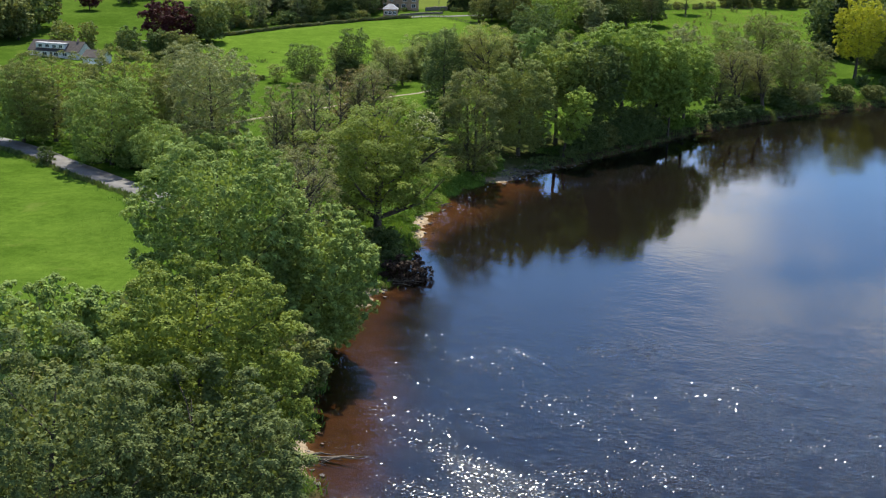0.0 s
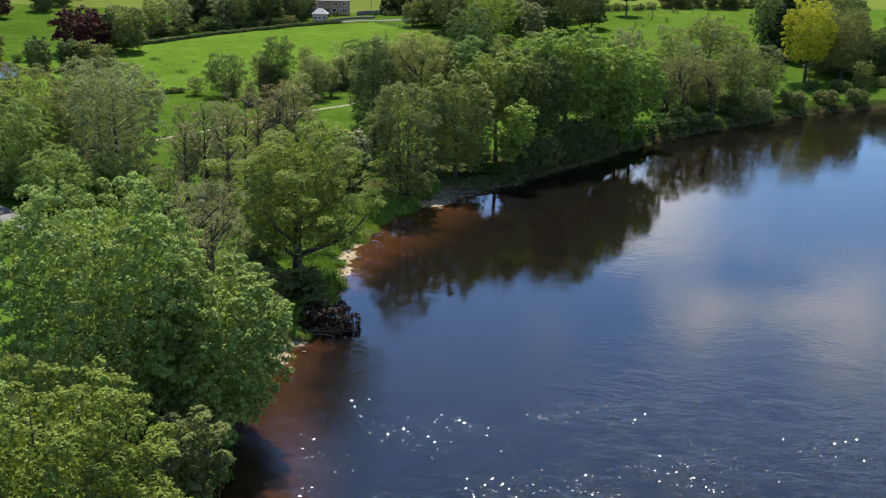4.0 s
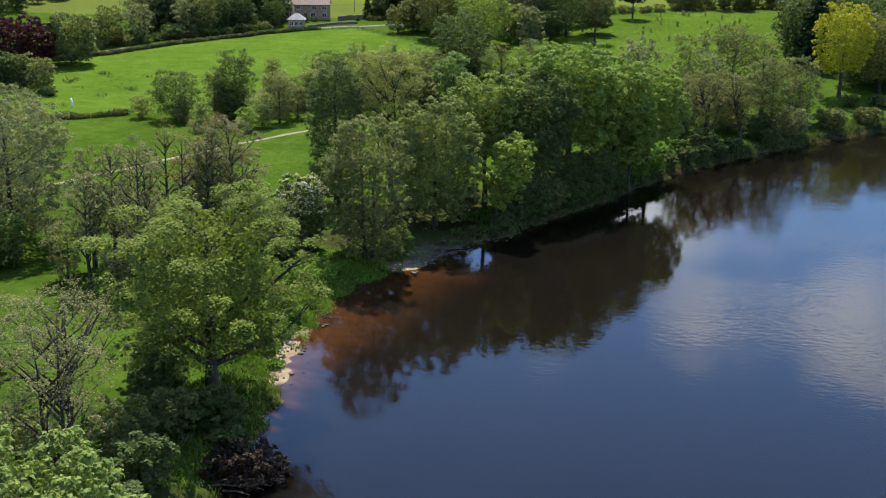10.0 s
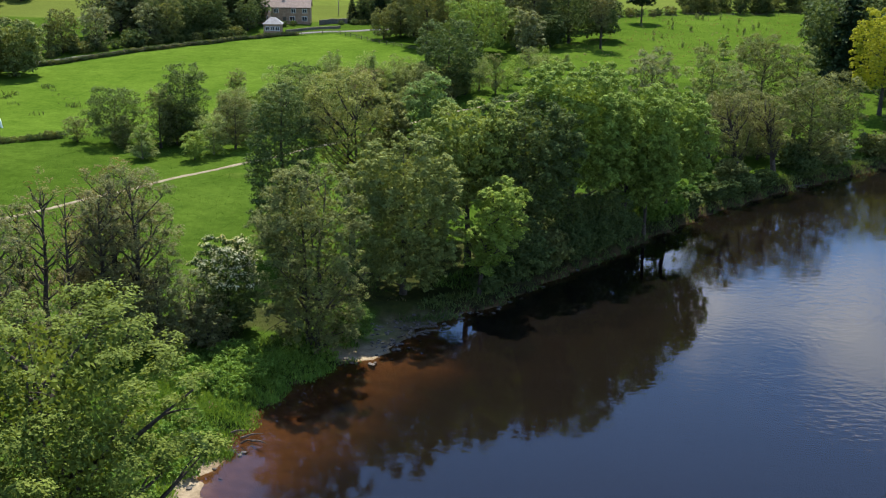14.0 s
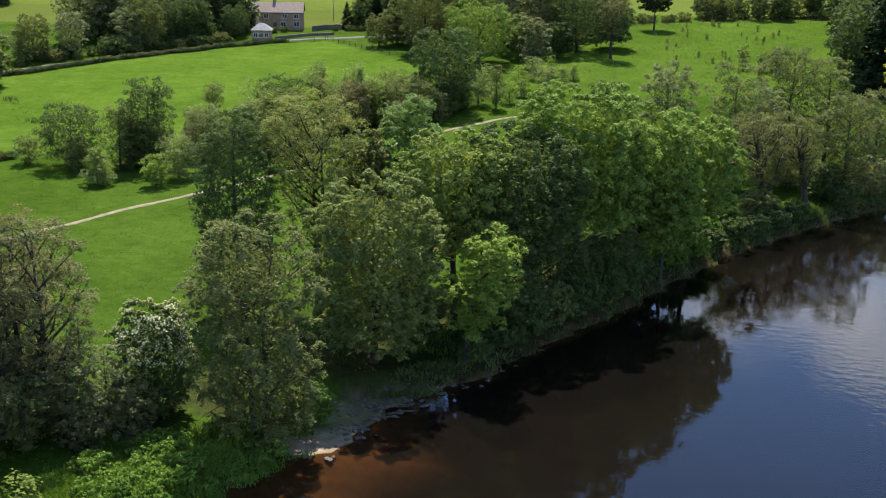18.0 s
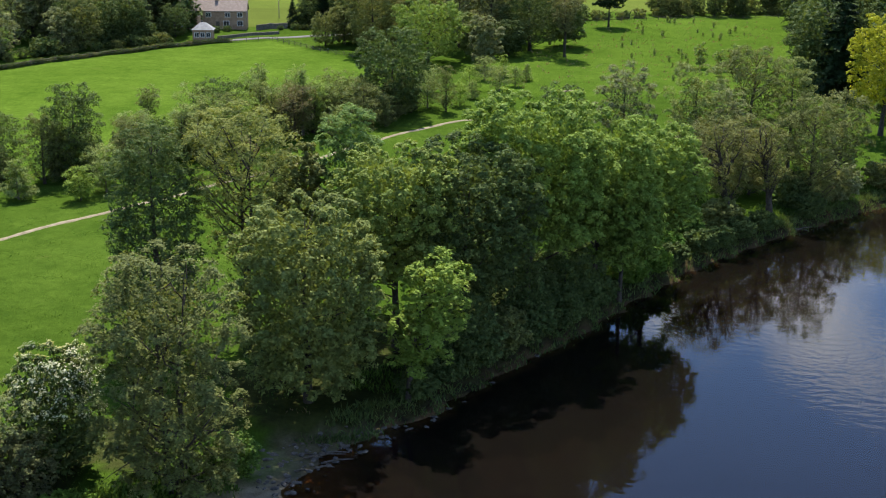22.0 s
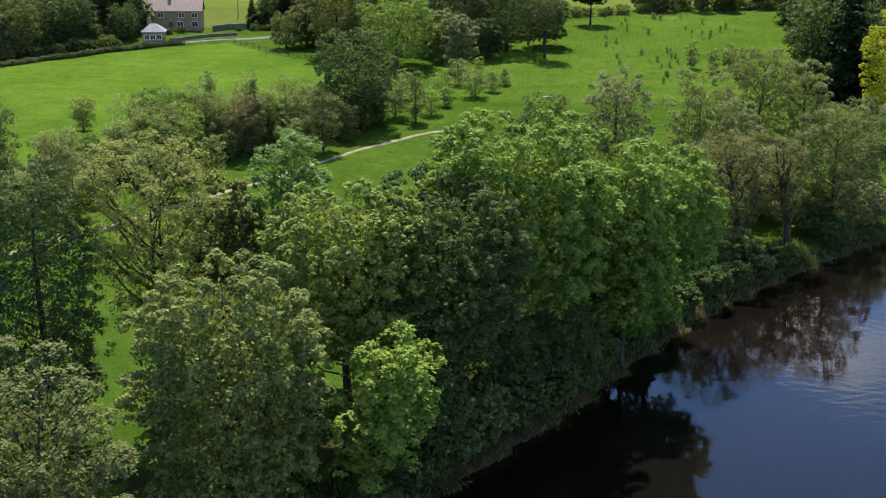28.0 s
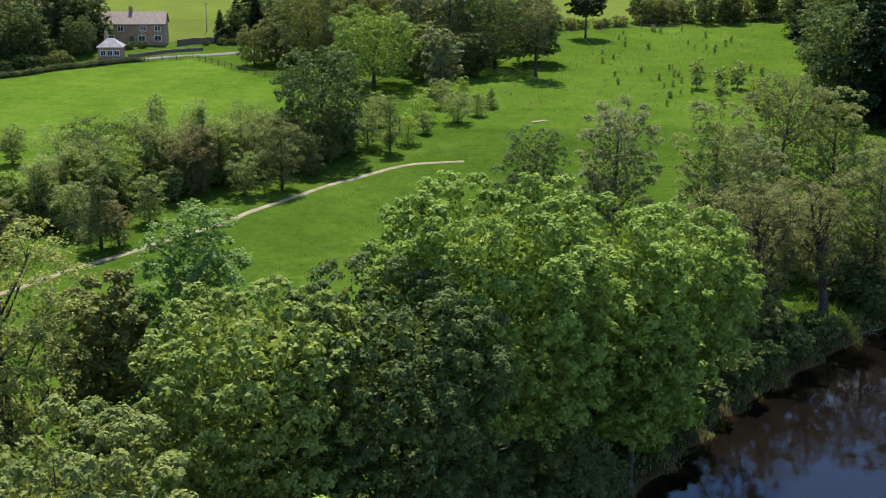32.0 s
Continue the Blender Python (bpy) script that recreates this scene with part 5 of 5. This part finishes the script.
def garden_wall(name, label, line, h, mat, wide=0.45):
    v, f = [], []
    p = np.array(line, float)
    s = np.r_[0, np.cumsum(np.linalg.norm(np.diff(p, axis=0), axis=1))]
    us = np.arange(0, s[-1] + 0.01, 1.6)
    line2 = np.stack([np.interp(us, s, p[:, k]) for k in (0, 1)], 1)
    t = np.gradient(line2, axis=0)
    t /= np.linalg.norm(t, axis=1)[:, None]
    for i, (c, d) in enumerate(zip(line2, t)):
        n = np.array([-d[1], d[0]])
        z = gz(*c)
        top = z + h * (1 + 0.06 * math.sin(i * 2.7))
        for off, zz in ((-wide / 2, z - 0.2), (-wide * 0.4, top - 0.06), (0, top), (wide * 0.4, top - 0.06), (wide / 2, z - 0.2)):
            q = c + n * off
            v.append((q[0], q[1], zz))
        if i:
            o = 5 * (i - 1)
            f += [(o + j, o + j + 1, o + j + 6, o + j + 5) for j in range(4)]
    f += [(4, 3, 2, 1, 0), tuple(5 * (len(line2) - 1) + j for j in range(5))]
    return tagged(new(name, mesh_from(name, v, f, mat, True)), label, "wall")


garden_wall("garden_wall", "low dry-stone garden wall by the lane", [(-45.0, 462.0), (-41, 465.5), (-36, 470), (-30, 474)], 0.8, GARDENWALL)
garden_wall("garden_wall", "dry-stone wall beside the farmhouse", [(-37, 480), (-34, 483), (-28, 484.5)], 1.5, GARDENWALL)

bung = thing("bungalow", "white dormer bungalow with a dark roof", "house", (-131, 346, gz(-131, 346) - 0.4), -14)
bung.scale = (0.82, 0.82, 0.82)
part("wall", mesh_from("wall", *gable_walls(20, 8, 2.6, 3.0), RENDERED, True), None, bung)
rv, rf = gable_roof(20, 8, 3.0)
part("roof", mesh_from("roof", [(a, b, c + 2.62) for a, b, c in rv], rf, BROWNTILE, True), None, bung)
dorm = part("dormer", box(11.5, 3.0, 1.7, (-1.5, -2.1, 3.3), 0.02), RENDERED, bung, "long flat-roofed white dormer")
part("dormer_roof", box(12.1, 3.4, 0.16, (-1.5, -2.1, 5.0), 0.02), SLATE, dorm)
for x in (-5.4, -2.6, 0.2, 2.8):
    window_in(bung, x, -3.6, 3.6, 1.5, 1.05)
for x in (-7.5, -3.5, 1.0, 4.5):
    window_in(bung, x, -4.0, 0.9, 1.7, 1.2)
part("door", box(1.0, 0.12, 2.05, (-0.9, -4.03, 0.0), 0.01), TIMBER, bung)
chimney(bung, 7.5, 0, 5.0, 1.4, 0.8)
gar = thing("garage", "white garage with a dark pitched roof", "garage", (-117.2, 337, gz(-117.2, 337) - 0.3), -14)
part("wall", mesh_from("wall", *gable_walls(6, 5, 2.3, 1.6), RENDERED, True), None, gar)
gv, gf = gable_roof(6, 5, 1.6)
part("roof", mesh_from("roof", [(a, b, c + 2.32) for a, b, c in gv], gf, BROWNTILE, True), None, gar)
part("garage_door", box(2.4, 0.08, 1.9, (0, -2.53, 0), 0.01), WHITEPAINT, gar, "white garage door")

for x, y, h in ((-33.5, 505, 7.5), (-170, 520, 7.5), (70, 545, 7.0)):
    pole = thing("utility_pole", "tall wooden utility pole in the far field", "pole", (x, y, gz(x, y)))
    v, f = [], []
    tube(v, f, [(0, 0, -0.5), (0, 0, h)], [0.14, 0.10], 7)
    part("pole", mesh_from("pole", v, f, POLE), None, pole)
    part("crossbar", box(1.3, 0.1, 0.12, (0, 0, h - 0.7), 0.01), POLE, pole)
stick = thing("marker_post", "pale leaning marker tube in the grass field", "post", (-80.8, 327.5, gz(-80.8, 327.5)))
v, f = [], []
tube(v, f, [(0, 0, -0.1), (-0.4, 0, 1.9)], [0.22, 0.2], 7)
part("tube", mesh_from("tube", v, f, PLASTIC), None, stick)


# ---- bank details ----
def pebble(seed, s):
    rng = np.random.default_rng(seed)
    bm = bmesh.new()
    bmesh.ops.create_icosphere(bm, subdivisions=1, radius=s)
    for q in bm.verts:
        q.co = Vector((q.co.x * 1.25, q.co.y * 0.9, q.co.z * 0.6)) * float(rng.uniform(0.8, 1.15))
    me = bpy.data.meshes.new("stone")
    bm.to_mesh(me)
    bm.free()
    me.materials.append(STONE)
    return me


STONES = [pebble(i, 0.26) for i in range(5)]
rng_b = np.random.default_rng(5)
for c, half, count in ((98, 7, 26), (141, 6, 16), (180, 10, 26), (213, 4, 22), (218, 4, 60), (222, 4, 60), (235, 8, 8)):
    for _ in range(count):
        y = c + float(rng_b.uniform(-half, half))
        d = float(rng_b.uniform(-1.6, beach(y) * 0.9 + 0.2))
        slope = float(bank_x(y + 3) - bank_x(y - 3)) / 6
        x = float(bank_x(y)) - d * math.sqrt(1 + slope ** 2)
        st = new("stone", STONES[int(rng_b.integers(5))])
        k = float(rng_b.uniform(0.35, 1.3))
        st.matrix_world = Matrix.LocRotScale((x, y, max(gz(x, y), -0.12) + 0.03 * k), Euler((0, 0, float(rng_b.uniform(0, 6)))), (k, k, k))
        tagged(st, "grey-brown river stone on the water's edge", "stone", "stones along the bank")


def snag(x, y, seed, reach, count, label):
    """A heap of drifted branches in the shallows."""
    rng = np.random.default_rng(seed)
    ob = thing("driftwood", label, "driftwood", (x, y, 0.0))
    for i in range(count):
        a = rng.uniform(-0.5, 1.0)
        L = reach * rng.uniform(0.4, 1.0)
        v, f = [], []
        st = Vector((rng.normal() * 0.8, rng.normal() * 0.8, 0.05))
        e = st + Vector((math.cos(a) * L, -math.sin(a) * L * 0.4, rng.uniform(0.0, 0.55)))
        tube(v, f, [st, st.lerp(e, 0.5) + Vector((0, 0, 0.15)), e], [0.11, 0.08, 0.03], 5)
        part("branch", mesh_from("branch", v, f, WRACK), None, ob)
    return ob


snag(-16.5, 97, 11, 4.6, 9, "grey drifted branches caught on a gravel bar")
snag(-14.5, 149.5, 12, 3.8, 12, "dark tangle of fallen branches in the water")
snag(-11.5, 191, 13, 2.2, 4, "short log on the sandy beach")
snag(1.5, 219.5, 14, 3.0, 8, "drifted branches on the shingle")
snag(60, 292.5, 15, 3.0, 7, "pale drifted branches under the far bank")
grow("willow_bush", "dark fallen willow trailing in the water", -13.6, 151, 3.4, 3.6, "twig", category="bush", n=2600, size=0.30, lobes=14, low=0.0, profile="round", sink=0.6)


# ---- grass and bank herbs ----
def tufts(name, label, seed, count, area, keep, leaf, height, blades=5, spread=0.28):
    """Many tufts of blades standing on the ground, as one mesh."""
    rng = np.random.default_rng(seed)
    x = rng.uniform(area[0], area[1], count)
    y = rng.uniform(area[2], area[3], count)
    ok = keep(x, y, inland(x, y))
    x, y = x[ok], y[ok]
    z = ground_z(x, y)
    n = len(x)
    h = height * rng.uniform(0.5, 1.4, n)
    cx = np.repeat(x, blades) + rng.normal(size=n * blades) * spread
    cy = np.repeat(y, blades) + rng.normal(size=n * blades) * spread
    cz = np.repeat(z, blades)
    hh = np.repeat(h, blades) * rng.uniform(0.6, 1.1, n * blades)
    a = rng.uniform(0, 2 * np.pi, n * blades)
    w = 0.035 + 0.055 * hh
    dx, dy = np.cos(a) * w, np.sin(a) * w
    lx, ly = rng.normal(size=n * blades) * 0.35 * hh, rng.normal(size=n * blades) * 0.35 * hh
    q = np.stack([np.stack([cx - dx, cy - dy, cz - 0.05], 1), np.stack([cx + dx, cy + dy, cz - 0.05], 1), np.stack([cx + lx + dx * 0.7, cy + ly + dy * 0.7, cz + hh * 0.75], 1), np.stack([cx + lx * 1.5 - dx * 0.3, cy + ly * 1.5 - dy * 0.3, cz + hh], 1)], 1)
    return tagged(new(name, quads_mesh(name, q, LEAF[leaf])), label, "grass", kind="stuff")


def not_path(x, y):
    p = np.array(PATH_LINE)
    return np.abs(x - np.interp(y, p[:15, 1], p[:15, 0])) > 1.1


tufts("bank_grass", "long green grass and nettles on the river bank", 21, 90000, (-50, 100, 60, 325), lambda x, y, d: (d > 0.1 + 0.8 * beach(y) * (beach(y) > 1)) & (d < 7.5) & ((y < 172) | ((y > 209) & (y < 214)) | (y > 230) | (d > 9)) & ((y < 223) | (d > 2.4 + 0.8 * np.sin(y * 0.7))), "nettle", 0.5, 11, 0.4)
tufts("bank_herbs", "short lush grass on the open river bank", 29, 26000, (-30, 0, 172, 209), lambda x, y, d: (d > 0.3 + 0.8 * beach(y) * (beach(y) > 1)) & (d < 11), "herb", 0.26, 9, 0.4)
# dark-leaf tufts added along the edge in place of the bank's shade
tufts("shade_sedge", "dark sedge tufts that stand in for the cut bank's shade", 27, 60000, (0, 110, 222, 330), lambda x, y, d: (d > 0.15) & (d < 3.2), "dark", 0.42, 9, 0.35)
tufts("meadow_grass", "rough meadow grass in tufts", 22, 12000, (-62, 35, 150, 372), lambda x, y, d: (d > 6) & not_path(x, y) & (d < 95), "grass", 0.13, 5, 0.4)
tufts("field_grass", "tussocky grass of the rough field", 23, 9000, (20, 112, 320, 510), lambda x, y, d: d > 4, "grass", 0.15, 4, 0.6)
tufts("dry_grass", "straw-coloured dead grass stems", 24, 3000, (-40, 112, 150, 510), lambda x, y, d: (d > 1.5) & ((d < 6) | ((x > 30) & (y > 395))), "dry", 0.5, 4, 0.3)
tufts("rushes", "dark rush tussocks in the grazed field", 25, 150, (-98, -66, 322, 372), lambda x, y, d: (np.sin(x * 0.5) * np.sin(y * 0.33) > 0.45), "dark", 0.8, 14, 0.8)
tufts("verge_scrub", "dark bramble strip between the lane and the field", 28, 9000, (-102, -58, 180, 222), lambda x, y, d: np.abs(x - np.interp(y, [182.9, 195.4, 206.9, 221.9], [-59.3, -72.3, -84.3, -100.3])) < 0.7, "dark", 0.6, 12, 0.3)
tufts("verge_grass", "long grass on the verges of the lane", 26, 5000, (-130, -40, 150, 262), lambda x, y, d: np.abs(np.abs(x - np.interp(y, [150, 173, 185, 197.5, 209, 224, 254], [-30, -47, -57, -70, -82, -98, -130])) - 6.0) < 1.8, "grass", 0.45, 4, 0.35)


# ---- the riffle: small steep wavelets on the broken water ----
def wavelet_material():
    m = bpy.data.materials.new("wavelet_water")
    m.use_nodes = True
    nt = m.node_tree
    nt.nodes.remove(nt.nodes["Principled BSDF"])
    fr = nt.nodes.new("ShaderNodeFresnel")
    fr.inputs["IOR"].default_value = 1.34
    gl = nt.nodes.new("ShaderNodeBsdfGlossy")
    gl.inputs["Color"].default_value = (0.74, 0.79, 0.85, 1)
    gl.inputs["Roughness"].default_value = 0.17
    tr = nt.nodes.new("ShaderNodeBsdfTransparent")
    s = nt.nodes.new("ShaderNodeMixShader")
    nt.links.new(fr.outputs[0], s.inputs[0])
    nt.links.new(tr.outputs[0], s.inputs[1])
    nt.links.new(gl.outputs[0], s.inputs[2])
    nt.links.new(s.outputs[0], nt.nodes["Material Output"].inputs["Surface"])
    return m


def riffle(count):
    rng = np.random.default_rng(91)
    x = np.concatenate([rng.uniform(-13, 60, count), rng.normal(0, 7.5, count // 3), rng.normal(-7, 4, count // 8)])
    y = np.concatenate([rng.uniform(80, 132, count), rng.normal(90, 5.5, count // 3), rng.normal(96, 2.2, count // 8)])
    streak = np.sin(0.35 * x + 0.22 * y) + np.sin(0.16 * x - 0.41 * y + 1.7) + 0.8 * np.sin(0.7 * x + 0.55 * y + 0.6)
    ok = (streak + rng.normal(size=len(x)) * 0.8 > 0.2 + 0.045 * np.maximum(0, y - 108)) & (inland(x, y) < -1.0)
    x, y = x[ok], y[ok]
    n = len(x)
    sx, sy = rng.normal(size=n) * 0.15, rng.normal(size=n) * 0.16
    w, d = rng.uniform(0.045, 0.11, n), rng.uniform(0.02, 0.045, n)
    a = rng.normal(size=n) * 0.3
    out = []
    for u, v in ((-1, -0.6), (1, -0.6), (0.7, 1), (-0.7, 1)):
        dx = u * w * np.cos(a) - v * d * np.sin(a)
        dy = u * w * np.sin(a) + v * d * np.cos(a)
        out.append(np.stack([x + dx, y + dy, 0.045 + sx * dx + sy * dy], 1))
    return quads_mesh("riffle_wavelets", np.stack(out, 1), wavelet_material())


tagged(new("riffle_wavelets", riffle(110000)), "small glinting wavelets where the river runs shallow", "water", kind="stuff")
